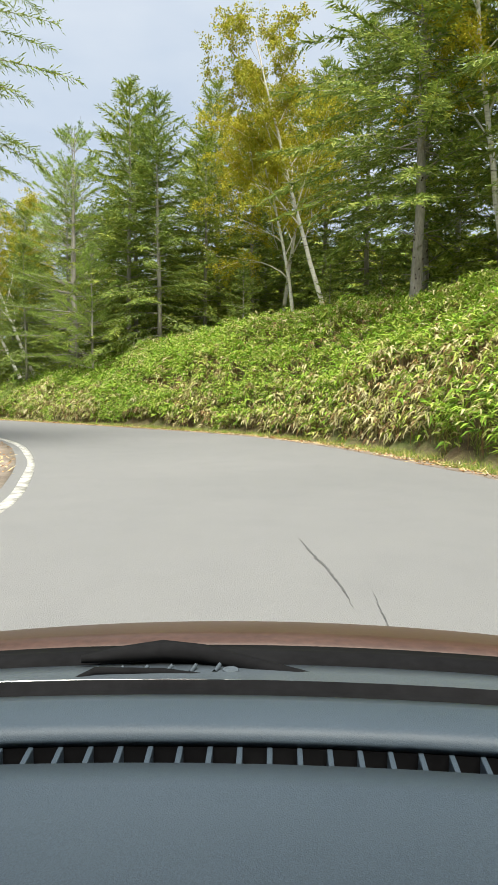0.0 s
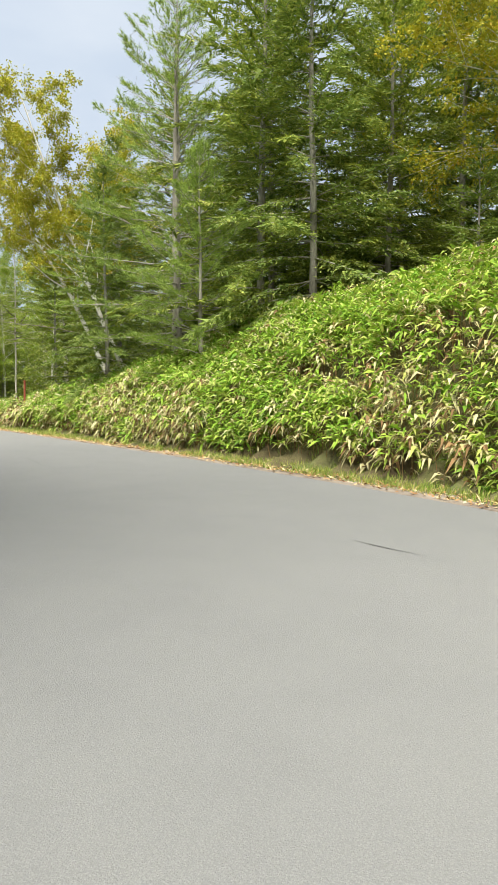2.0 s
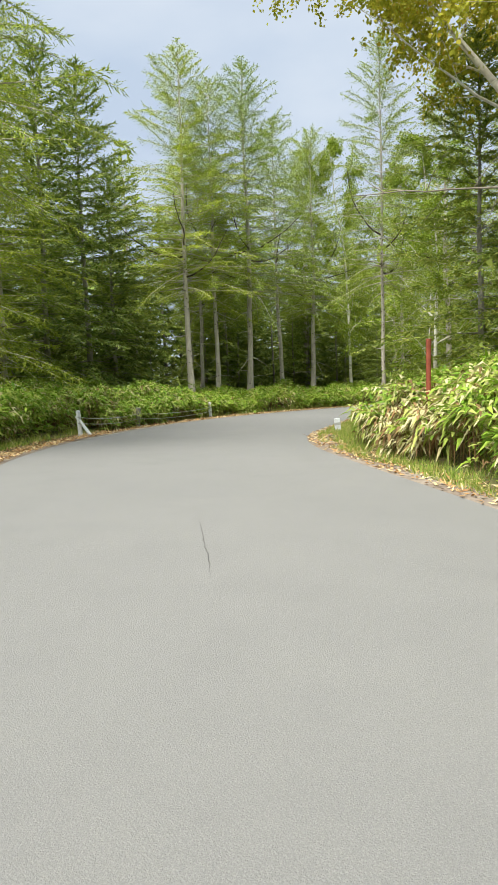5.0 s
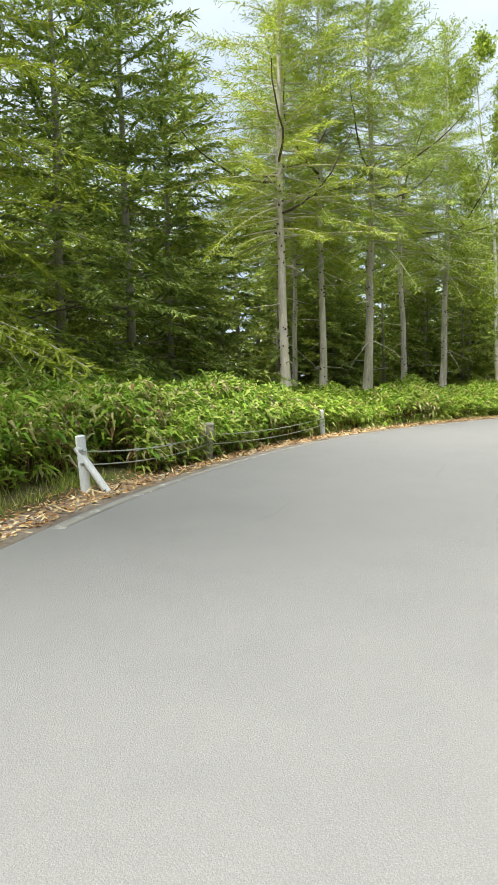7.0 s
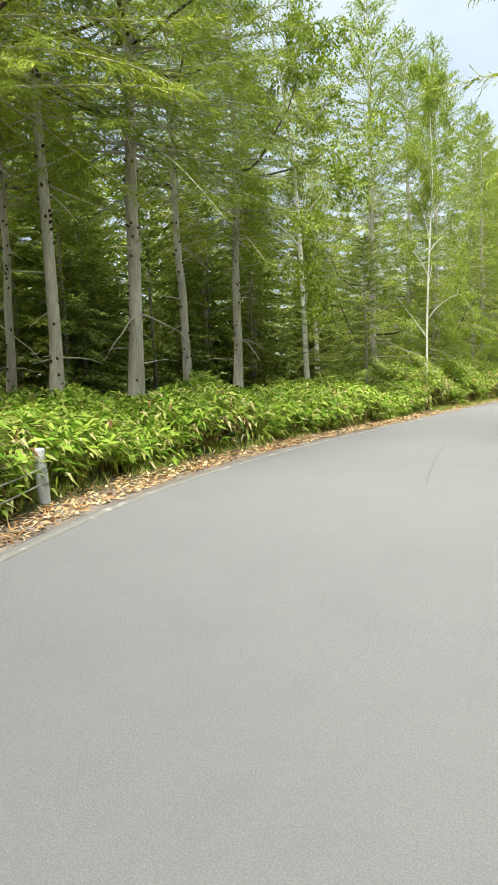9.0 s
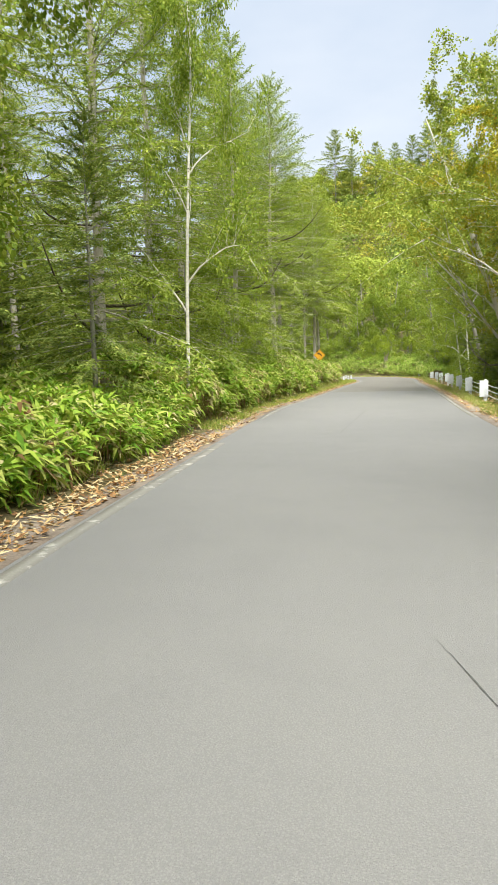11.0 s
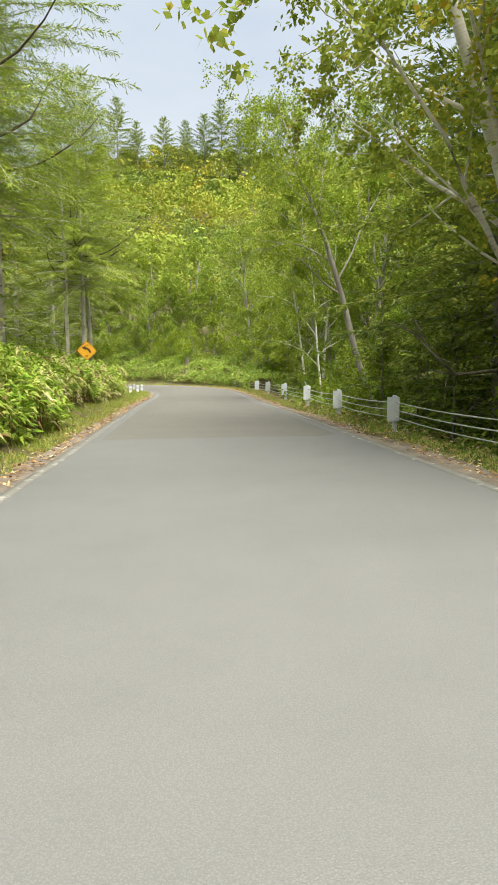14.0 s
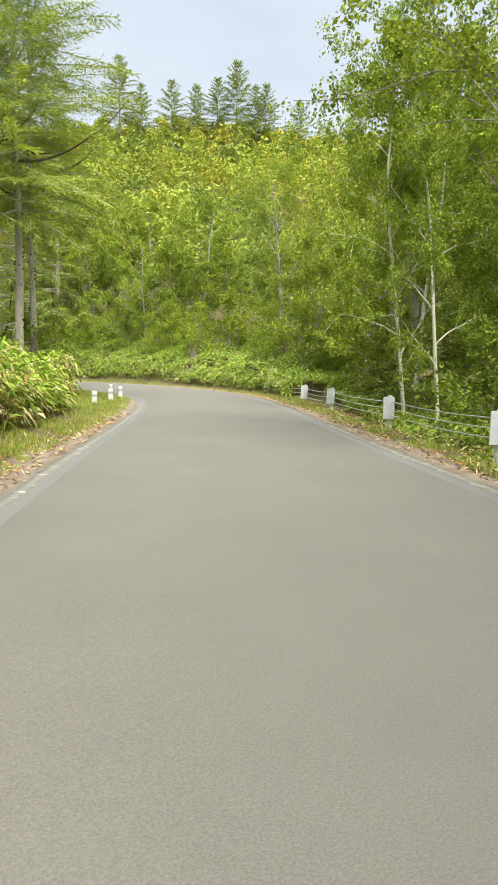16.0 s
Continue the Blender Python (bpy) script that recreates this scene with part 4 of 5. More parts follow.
def fill_woods():
    rng = np.random.default_rng(5)
    made = 0
    for _ in range(6000):
        x, y = rng.uniform(-66, 48), rng.uniform(-30, 128)
        d, side, rise = beside(x, y)
        if not 6.5 < d[0] < 34 or min((x - a) ** 2 + (y - b) ** 2 for a, b in TAKEN) < 3.1**2:
            continue
        if y < 16 and x < -1 and d[0] < 9:
            continue
        near = d[0] < 12
        if x < -27 and y > 26:
            kind = rng.choice(["larch_b", "larch_low", "fir_low"] if not near else ["larch_a", "larch_b", "fir_b"])
        elif y > 75 and x > -28:
            kind = rng.choice(["leafy_low", "leafy_low", "birch_green", "fir_low"])
        else:
            kind = rng.choice(["fir_low", "fir_low", "fir_low", "larch_low"] if not near else ["fir_a", "fir_b", "fir_c", "birch_b"])
        plant(str(kind), x, y, rng.uniform(0, 360), rng.uniform(0.8, 1.1))
        TAKEN.append((x, y))
        made += 1
        if made >= 105:
            break
    for _ in range(330):
        x, y = rng.uniform(-45, 25), rng.uniform(5, 105)
        d, side, rise = beside(x, y)
        if 5.2 < d[0] < 12 and min((x - a) ** 2 + (y - b) ** 2 for a, b in TAKEN) > 1.6**2:
            plant("sapling" if rng.random() < 0.65 else "bush", x, y, rng.uniform(0, 360), rng.uniform(0.6, 1.3))
            TAKEN.append((x, y))

    made = 0
    for _ in range(5000):
        x, y = rng.uniform(-62, 40), rng.uniform(-12, 118)
        d, side, rise = beside(x, y)
        if not 7.5 < d[0] < 27 or min((x - a) ** 2 + (y - b) ** 2 for a, b in TAKEN) < 1.9**2 or (y < 16 and x < -1 and d[0] < 9):
            continue
        low = x < -30 and y > 26
        plant("fir_low" if y < 78 or x < -28 or rng.random() < 0.4 else "leafy_low", x, y, rng.uniform(0, 360), rng.uniform(0.35, 0.6) if low else rng.uniform(0.45, 0.9))
        TAKEN.append((x, y))
        made += 1
        if made >= 130:
            break


fill_woods()


def shrub_row(line, nrm, a, b, lo, hi, count, seed, sizes, kinds):
    """Shrubs and low trees along the front of the wood."""
    rng = np.random.default_rng(seed)
    i, j = nearest_step(line, *a), nearest_step(line, *b)
    for k in range(count):
        s = int(i + (j - i) * (k + rng.random()) / count)
        x, y = line[s, :2] + nrm[s] * rng.uniform(lo, hi)
        if beside(x, y)[0][0] > lo * 0.8:
            plant(str(rng.choice(kinds)), x, y, rng.uniform(0, 360), rng.uniform(*sizes))


shrub_row(E_R, N_R, (-21.6, 62), (-21.8, 98), 3.4, 6.0, 16, 61, (0.8, 1.4), ["bush", "bush", "sapling"])
shrub_row(E_R, N_R, (-21.8, 98), (-50, 133), 3.2, 6.5, 30, 62, (0.9, 1.7), ["bush"])
shrub_row(E_R, N_R, (-21.8, 100), (-44, 131), 6.0, 9.0, 12, 63, (0.8, 1.1), ["leafy_b", "leafy_low"])
shrub_row(E_L, N_L, (-26.5, 90), (-36, 114), 3.4, 6.5, 10, 64, (0.7, 1.2), ["bush"])
shrub_row(E_L, N_L, (-25.9, 30), (-27.5, 52), 8.2, 10.5, 14, 65, (0.45, 0.6), ["fir_b", "fir_low"])
shrub_row(E_L, N_L, (-20, 20), (-25.9, 30), 5.5, 8.0, 6, 66, (0.3, 0.5), ["fir_b"])
shrub_row(E_L, N_L, (-24, 26), (-27.6, 62), 11.0, 17.0, 30, 67, (0.5, 0.8), ["fir_low"])


def far_woods():
    """The wooded hill beyond the road and the dark depth of the woods beside it, one mass of many crowns."""
    rng = np.random.default_rng(9)
    mats = [M_FIR, M_LARCH] + M_CROWNS
    B, W, S, L, Q, I = [], [], [], [], [], []

    def leaves(base, way, side, length, width, mat):
        n = len(base)
        B.append(base), W.append(way), S.append(side), L.append(np.broadcast_to(length, n)), Q.append(np.broadcast_to(width, n)), I.append(np.full(n, mat))

    def cone_tree(at, h, n, mat, size, wide=0.25):
        u = rng.random(n) ** 1.3
        tier = np.clip(u + 0.03 * np.sin(u * 88), 0, 1)
        az = rng.random(n) * 6.283
        r = h * wide * (1.02 - u) ** 0.85 * (0.35 + 0.65 * np.sqrt(rng.random(n))) * (1 + 0.25 * np.sin(az * 5 + tier * 60))
        base = at + np.stack([r * np.cos(az), r * np.sin(az), h * (0.08 + 0.92 * tier) - 0.35 * r], 1)
        way = unit(np.stack([np.cos(az), np.sin(az), rng.normal(-0.25, 0.2, n)], 1))
        leaves(base, way, unit(np.cross(way, rng.normal(0, 0.4, (n, 3)) + [0, 0, 1.0])), size * rng.uniform(0.7, 1.4, n), size * 0.42, mat)

    def round_tree(at, h, clumps, per, mat, size):
        for _ in range(clumps):
            az, up = rng.random() * 6.283, rng.uniform(-0.55, 1.0)
            flat = math.sqrt(max(0.0, 1 - up * up)) * rng.uniform(0.6, 1.0)
            c = at + np.array([math.cos(az) * flat * h * 0.30, math.sin(az) * flat * h * 0.30, h * (0.60 + 0.34 * up)])
            d = unit(rng.normal(0, 1, (per, 3)) + [0, 0, 0.35])
            rad = h * rng.uniform(0.09, 0.16)
            base = c + d * [1, 1, 0.75] * rad * rng.uniform(0.75, 1.12, (per, 1))
            way = unit(np.cross(d, rng.normal(0, 1, (per, 3))) + [0, 0, -0.3])
            leaves(base, way, unit(np.cross(way, d + rng.normal(0, 0.35, (per, 3)))), size * rng.uniform(0.6, 1.4, per), size * 0.75, mat)

    for gx in np.arange(-78, 58, 4.3):
        for gy in np.arange(124, 236, 4.6):
            x, y = gx + rng.uniform(-1.7, 1.7), gy + rng.uniform(-1.9, 1.9)
            if beside(x, y)[0][0] < 8 or x < -58 + 0.1 * (y - 124) and rng.random() < 0.3:
                continue
            at, r = np.array([x, y, ground_at(x, y)]), rng.random()
            if y > 188 + rng.normal(0, 6) and r < 0.07 or r < 0.035:
                cone_tree(at, rng.uniform(7, 10), 420, 0, 0.62)
            elif r < 0.15 and y < 180:
                cone_tree(at, rng.uniform(11, 15), 480, 1, 0.50)
            else:
                near = y < 165
                round_tree(at, rng.uniform(8, 12.5) if y < 180 else rng.uniform(4, 6.5), 16, 36 if near else 22, 2 + int(rng.choice(4, p=[0.42, 0.14, 0.2, 0.24])), 0.36 if near else 0.5)
    for _ in range(950):
        x, y = rng.uniform((-85, -25), (60, 126))
        if 25 < beside(x, y)[0][0] < 46:
            cone_tree(np.array([x, y, ground_at(x, y)]), rng.uniform(9, 16), 150, 0 if rng.random() < 0.75 else 1, 1.0)
    v, q = diamonds(*(np.concatenate(k) for k in (B, W, S, L, Q)))
    ob = new("far_woods", mesh_from("far_woods", v, q, mats, np.concatenate(I)))
    tagged(ob, "dense green and yellow woods on the hillside behind", "woods", kind="stuff")


far_woods()
# firs that stand above the leafy ridge
for k, (x, top) in enumerate(((-33.9, 55.5), (-30.1, 51), (-24.7, 52), (-20.4, 51.5), (-16.5, 53), (-12.9, 56), (-9.6, 52), (-7.7, 52.5), (-1.5, 50))):
    plant("fir_b", x, 201.0, 77 * k, (top - ground_at(x, 201.0)) / 14)


# ---------------------------------------------------------------- dwarf bamboo along both edges
def sasa(name, line, nrm, a, b, reach, height, density, straw, seed, label, foot=0.7):
    """Dwarf bamboo from point a to point b of an edge: fans of long leaves from the foot of the bank up to reach metres off."""
    rng = np.random.default_rng(seed)
    i, j = nearest_step(line, *a), nearest_step(line, *b)
    length = (j - i) * 0.5
    n = int(length * reach * density * 1.6)
    s = i + rng.random(n) * (j - i)
    off = foot + (reach - foot) * rng.random(n) ** 1.25
    off = off + 0.09 * (1 + np.sin(s * 0.21 + seed)) * (off < foot + 1.5)
    k = s.astype(int)
    p = line[k, :2] + (line[np.minimum(k + 1, len(line) - 1), :2] - line[k, :2]) * (s - k)[:, None] + nrm[k] * off[:, None]
    d = beside(p[:, 0], p[:, 1])[0]
    ok = d > foot * 0.75
    p, k, off = p[ok], k[ok], off[ok]
    n = len(p)
    g = ground_z(p[:, 0], p[:, 1])
    full = height * (0.8 + 0.25 * wave(p[:, 0], p[:, 1], 0.9, seed)) * np.clip(0.6 + (off - foot) / 1.2, 0.6, 1)
    full = full * (1 + 0.2 * wave(p[:, 0], p[:, 1], 2.6, seed + 3)) + 0.1 * rng.random(n) ** 3
    front = off < foot + 1.1
    hollow = np.clip(0.7 + 0.8 * wave(p[:, 0], p[:, 1], 1.5, seed + 8), 0.3, 1.0)
    lift = np.where(front, 0.06 + 0.94 * rng.random(n) ** (0.85 * hollow), 0.72 + 0.28 * rng.random(n))
    c = np.c_[p, g + full * lift]
    fan = 6
    lean = np.c_[-nrm[k] * np.where(front, 0.75, 0.25)[:, None], np.where(front, 0.15, 0.45)]
    az = rng.random(n) * 6.283
    B, W, S, L, D, I = [], [], [], [], [], []
    patch = np.clip(0.75 + 1.1 * wave(p[:, 0], p[:, 1], 0.8, seed + 5) + 0.5 * wave(p[:, 0], p[:, 1], 2.3, seed), 0.1, 2)
    dry = rng.random(n) < straw * patch * np.where(front, 1.0, 0.4) * (1.25 - 0.6 * lift)
    big = rng.uniform(0.75, 1.35, n)
    for m in range(fan):
        ang = az + (m - fan / 2) * 0.62 + rng.normal(0, 0.2, n)
        way = unit(np.c_[np.cos(ang), np.sin(ang), rng.normal(0.16, 0.38, n)] + lean * rng.uniform(0.3, 1.2, (n, 1)))
        side = unit(np.cross(way, np.c_[rng.normal(0, 0.5, (n, 2)), np.ones(n)]))
        B.append(c + rng.normal(0, 0.03, (n, 3))), W.append(way), S.append(side)
        L.append(big * rng.uniform(0.15, 0.27, n)), D.append(rng.uniform(0.15, 1.1, n) + dry * 0.5)
        r = rng.random(n)
        I.append(np.where(dry, np.where(r < 0.25, 3, np.where(r < 0.8, 2, 1)), np.where(r < 0.62, 0, np.where(r < 0.93, 1, 2))))
    B, W, S, L, D, I = (np.concatenate(x) for x in (B, W, S, L, D, I))
    v, f = bent_leaves(B, W, S, L, L * 0.205, D)
    ob = new(name, mesh_from(name, v, f, M_SASA, np.repeat(I, 2)))
    tagged(ob, label, "bamboo", kind="stuff")
    # the bare canes under the leaves
    m = rng.random(n) < 0.3
    base = np.c_[p[m], g[m] - 0.05]
    tip = c[m] + rng.normal(0, 0.05, (m.sum(), 3))
    way = unit(tip - base)
    side = unit(np.cross(way, rng.normal(0, 1, (m.sum(), 3))))
    v, q = diamonds(base, way, side, np.linalg.norm(tip - base, axis=1), 0.014)
    stems = new("sasa_canes", mesh_from("sasa_canes", v, q, M_SASA[3]))
    tagged(stems, "thin dry brown bamboo canes below the leaves", "bamboo", kind="stuff")


GREEN_S, MIXED_S = "dense bright green dwarf bamboo beside the road", "dwarf bamboo with straw-edged drooping leaves on the bank"
sasa("dwarf_bamboo", E_R, N_R, (14.4, -8), (2.3, 11.7), 7.0, 1.35, 64, 0.62, 1, MIXED_S)
sasa("dwarf_bamboo", E_R, N_R, (2.3, 11.7), (-9.0, 19.3), 6.0, 1.3, 80, 0.62, 2, MIXED_S)
sasa("dwarf_bamboo", E_R, N_R, (-9.0, 19.3), (-13.6, 22.4), 4.5, 1.15, 80, 0.6, 3, MIXED_S)
sasa("dwarf_bamboo", E_R, N_R, (-14.1, 22.7), (-20.0, 31.2), 7.0, 0.8, 26, 0.3, 4, GREEN_S, 3.2)
sasa("dwarf_bamboo", E_L, N_L, (-14, 15.6), (-25.9, 30), 4.8, 1.25, 74, 0.2, 5, GREEN_S, 1.05)
sasa("dwarf_bamboo", E_L, N_L, (-22.6, 23.4), (-25.9, 30), 2.3, 1.15, 96, 0.25, 13, GREEN_S, 0.5)
sasa("dwarf_bamboo", E_L, N_L, (-25.9, 30), (-27.6, 47), 4.2, 0.9, 74, 0.08, 6, GREEN_S, 0.7)
sasa("dwarf_bamboo", E_L, N_L, (-27.6, 47), (-27.0, 70), 4.8, 1.4, 60, 0.22, 7, GREEN_S, 0.75)
sasa("dwarf_bamboo", E_L, N_L, (-27.0, 70), (-26.5, 88), 5.0, 1.38, 58, 0.5, 8, MIXED_S, 1.15)
sasa("dwarf_bamboo", E_L, N_L, (-26.6, 88), (-34, 112), 7.0, 1.0, 26, 0.2, 11, GREEN_S, 2.4)
sasa("dwarf_bamboo", E_R, N_R, (-21.6, 60), (-21.8, 98), 7.5, 0.8, 16, 0.1, 12, GREEN_S, 2.6)
sasa("dwarf_bamboo", E_R, N_R, (-21.8, 98), (-34, 122), 6.0, 1.0, 32, 0.15, 9, GREEN_S, 1.0)
sasa("dwarf_bamboo", E_R, N_R, (-34, 122), (-58, 135), 8.0, 1.2, 16, 0.15, 10, GREEN_S, 0.9)


# ---------------------------------------------------------------- verges: grass and fallen leaves
def verge_points(line, nrm, a, b, per_m, lo, hi, rng):
    i, j = nearest_step(line, *a), nearest_step(line, *b)
    n = int((j - i) * 0.5 * per_m)
    s = i + rng.random(n) * (j - i - 1)
    k = s.astype(int)
    off = lo + (hi - lo) * rng.random(n)
    p = line[k, :2] + (line[k + 1, :2] - line[k, :2]) * (s - k)[:, None] + nrm[k] * off[:, None]
    return p, ground_z(p[:, 0], p[:, 1]), off


def grass(line, nrm, a, b, per_m, lo, hi, high, seed):
    rng = np.random.default_rng(seed)
    p, g, off = verge_points(line, nrm, a, b, per_m, lo, hi, rng)
    clump = wave(p[:, 0], p[:, 1], 2.1, seed) + 0.6 * wave(p[:, 0], p[:, 1], 5.3, seed + 1) > -0.35
    p, g = p[clump], g[clump]
    n = len(p)
    way = unit(np.c_[rng.normal(0, 0.45, (n, 2)), np.ones(n)])
    side = unit(np.cross(way, rng.normal(0, 1, (n, 3))))
    v, t = blades(np.c_[p, g - 0.01], way, side, high * (0.4 + 0.9 * rng.random(n)), 0.014)
    tagged(new("grass_verge", mesh_from("grass_verge", v, t, M_GRASS)), "short yellow-green grass along the road edge", "grass", kind="stuff")


def litter(line, nrm, a, b, per_m, lo, hi, seed):
    rng = np.random.default_rng(seed)
    p, g, off = verge_points(line, nrm, a, b, per_m, lo, hi, rng)
    keep = rng.random(len(p)) < np.clip(1.1 - (off - lo) / (hi - lo), 0.15, 1)
    p, g, off = p[keep], g[keep], off[keep]
    n = len(p)
    az = rng.random(n) * 6.283
    way = unit(np.c_[np.cos(az), np.sin(az), rng.normal(0.15, 0.22, n)])
    side = unit(np.cross(way, np.c_[rng.normal(0, 0.35, (n, 2)), np.ones(n)]))
    long = rng.random(n) < 0.4
    v, q = diamonds(np.c_[p, np.maximum(g, np.where(off < 0.55, 0.011, 0.0)) + 0.012], way, side, np.where(long, rng.uniform(0.1, 0.2, n), rng.uniform(0.04, 0.08, n)), np.where(long, 0.02, 0.045))
    tagged(new("fallen_leaves", mesh_from("fallen_leaves", v, q, M_LITTER)), "dry brown and straw fallen leaves at the roadside", "leaves", kind="stuff")


grass(E_R, N_R, (14.4, -8), (-20, 31), 1100, 0.2, 1.3, 0.13, 31)
grass(E_R, N_R, (-14.1, 22.7), (-20, 31), 1300, 0.9, 3.4, 0.24, 32)
grass(E_R, N_R, (-22.4, 45), (-26, 112), 900, 0.35, 1.9, 0.10, 33)
grass(E_R, N_R, (-26, 112), (-50, 133), 600, 0.15, 2.0, 0.16, 37)
grass(E_L, N_L, (-14, 15.6), (-27.6, 47), 260, 0.7, 1.2, 0.2, 34)
grass(E_L, N_L, (-27.6, 47), (-26.5, 84), 900, 0.25, 1.4, 0.11, 35)
grass(E_L, N_L, (-26.5, 83), (-31, 106), 1400, 0.2, 2.6, 0.11, 36)
litter(E_R, N_R, (14.4, -8), (-20, 31), 220, 0.0, 1.0, 41)
litter(E_R, N_R, (-22.4, 45), (-26, 112), 200, 0.1, 1.8, 42)
litter(E_L, N_L, (9, -9), (0, 6), 60, 0.0, 2.5, 43)
litter(E_L, N_L, (-14, 15.6), (-27.6, 47), 420, 0.05, 0.95, 44)
litter(E_L, N_L, (-27.6, 47), (-26.5, 88), 160, 0.0, 1.1, 45)


# ---------------------------------------------------------------- roadside furniture
M_WHITE = rough_surface("weathered_white_paint", [(0.3, (0.68, 0.72, 0.78)), (0.7, (0.80, 0.83, 0.87))], 6, 90, 0.55, 0.002)
M_GALV = rough_surface("galvanised_steel", [(0.3, (0.42, 0.44, 0.46)), (0.7, (0.60, 0.62, 0.64))], 8, 60, 0.45, 0.001, metal=0.6)
M_CABLE = rough_surface("pale_steel_cable", [(0.3, (0.62, 0.64, 0.66)), (0.7, (0.76, 0.78, 0.80))], 8, 60, 0.5, 0.001, metal=0.2)
M_CONCRETE = rough_surface("old_concrete", [(0.3, (0.26, 0.25, 0.22)), (0.7, (0.46, 0.44, 0.40))], 6, 50, 0.9, 0.004)
M_RUST = rough_surface("rust_red_paint", [(0.3, (0.22, 0.05, 0.03)), (0.7, (0.36, 0.10, 0.06))], 7, 60, 0.7, 0.002)
M_SIGN = rough_surface("sign_yellow_orange", [(0.3, (0.78, 0.36, 0.02)), (0.7, (0.86, 0.44, 0.03))], 3, 60, 0.45, 0.0005, spec=0.5)
M_SIGNDARK = rough_surface("sign_dark_print", [(0.3, (0.06, 0.035, 0.02)), (0.7, (0.10, 0.06, 0.03))], 5, 60, 0.5, 0.0005)
M_STUMP = rough_surface("splintered_pale_wood", [(0.3, (0.25, 0.21, 0.16)), (0.7, (0.52, 0.47, 0.40))], 3, 30, 0.9, 0.02, stretch=(1, 1, 0.2))


def cylinder_bm(r, h, sides=14, r2=None):
    bm = bmesh.new()
    bmesh.ops.create_cone(bm, cap_ends=True, segments=sides, radius1=r, radius2=r if r2 is None else r2, depth=h)
    bmesh.ops.translate(bm, vec=(0, 0, h / 2), verts=bm.verts)
    return bm


def guard_post(label, tall=0.66):
    post = thing("guard_post", label, "guard post", "cable barrier posts")
    part("pole", cylinder_bm(0.057, tall + 0.3, 14), M_WHITE, post, smooth=False).location = (0, 0, -0.3)
    cap = bmesh.new()
    bmesh.ops.create_uvsphere(cap, u_segments=12, v_segments=6, radius=0.058)
    bmesh.ops.scale(cap, vec=(1, 1, 0.4), verts=cap.verts)
    part("cap", cap, M_WHITE, post, smooth=True).location = (0, 0, tall)
    plate = part("reflector_plate", box_bm(0.27, 0.02, 0.52, (0, 0, 0), 0.006), M_WHITE, post, "flat white reflector plate")
    plate.location = (-0.06, -0.085, tall - 0.53)
    for z in (0.20, 0.36, 0.52):
        clip = part("cable_clip", box_bm(0.05, 0.03, 0.035, (0, 0, 0), 0.006), M_GALV, post)
        clip.location = (0, -0.055, z)
    return post


POSTS = [(-21.75, 46.3), (-21.55, 51.7), (-21.38, 57.2), (-21.15, 62.65), (-20.82, 68.9), (-20.63, 74.4), (-20.22, 80.7), (-20.1, 86.3), (-19.85, 93.2), (-19.9, 97.4), (-20.7, 102.0)]
post = guard_post("white steel cable barrier post with reflector plate")
for n, (x, y) in enumerate(POSTS):
    m = pose(x, y, min(0.03, 0.03 - 0.004 * (y - 62)), random.uniform(-2, 2), random.uniform(-2, 2), 0)
    if n == 0:
        post.matrix_basis = m
    else:
        copy_thing(post, m)


def cable_run(points, heights, sag, label, mat, radius=0.011, side=(0.0, -0.075)):
    """Barrier cables from post to post, each one a thing of its own."""
    for h in heights:
        pts = []
        for (x0, y0, z0), (x1, y1, z1) in zip(points[:-1], points[1:]):
            for k in range(8):
                u = k / 8
                pts.append((x0 + (x1 - x0) * u + side[0], y0 + (y1 - y0) * u + side[1], z0 + (z1 - z0) * u + h - sag * 4 * u * (1 - u)))
        pts.append((points[-1][0] + side[0], points[-1][1] + side[1], points[-1][2] + h))
        v, q = tube(np.array(pts), np.full(len(pts), radius), 6)
        tagged(new("barrier_cable", mesh_from("barrier_cable", v, q, mat, smooth=True)), label, "cable", "barrier cables")


cable_run([(x, y, min(0.03, 0.03 - 0.004 * (y - 62))) for x, y in POSTS], (0.22, 0.38, 0.54), 0.05, "galvanised steel barrier cable strung between white posts", M_CABLE)

# the older barrier in the bamboo outside the bend
def stay_post(x, y, lean):
    """A round barrier post with a leaning stay."""
    p = thing("stay_post", "weathered white barrier post with a leaning stay", "guard post", "cable barrier posts")
    part("pole", cylinder_bm(0.062, 0.98, 14), M_WHITE, p).location = (0, 0, -0.3)
    cap = bmesh.new()
    bmesh.ops.create_uvsphere(cap, u_segments=12, v_segments=6, radius=0.063)
    bmesh.ops.scale(cap, vec=(1, 1, 0.4), verts=cap.verts)
    part("cap", cap, M_WHITE, p, smooth=True).location = (0, 0, 0.68)
    part("stay", cylinder_bm(0.045, 0.75, 12), M_WHITE, p, "leaning tubular stay").matrix_basis = pose(0.34, -0.02, -0.08, 0, -32, 0)
    for z in (0.34, 0.50):
        part("cable_clip", box_bm(0.05, 0.03, 0.035, (0, 0, 0), 0.006), M_GALV, p).location = (0.02, -0.062, z)
    p.matrix_basis = pose(x, y, ground_at(x, y), lean, -3, 40)


stay_post(-22.15, 21.9, 2)


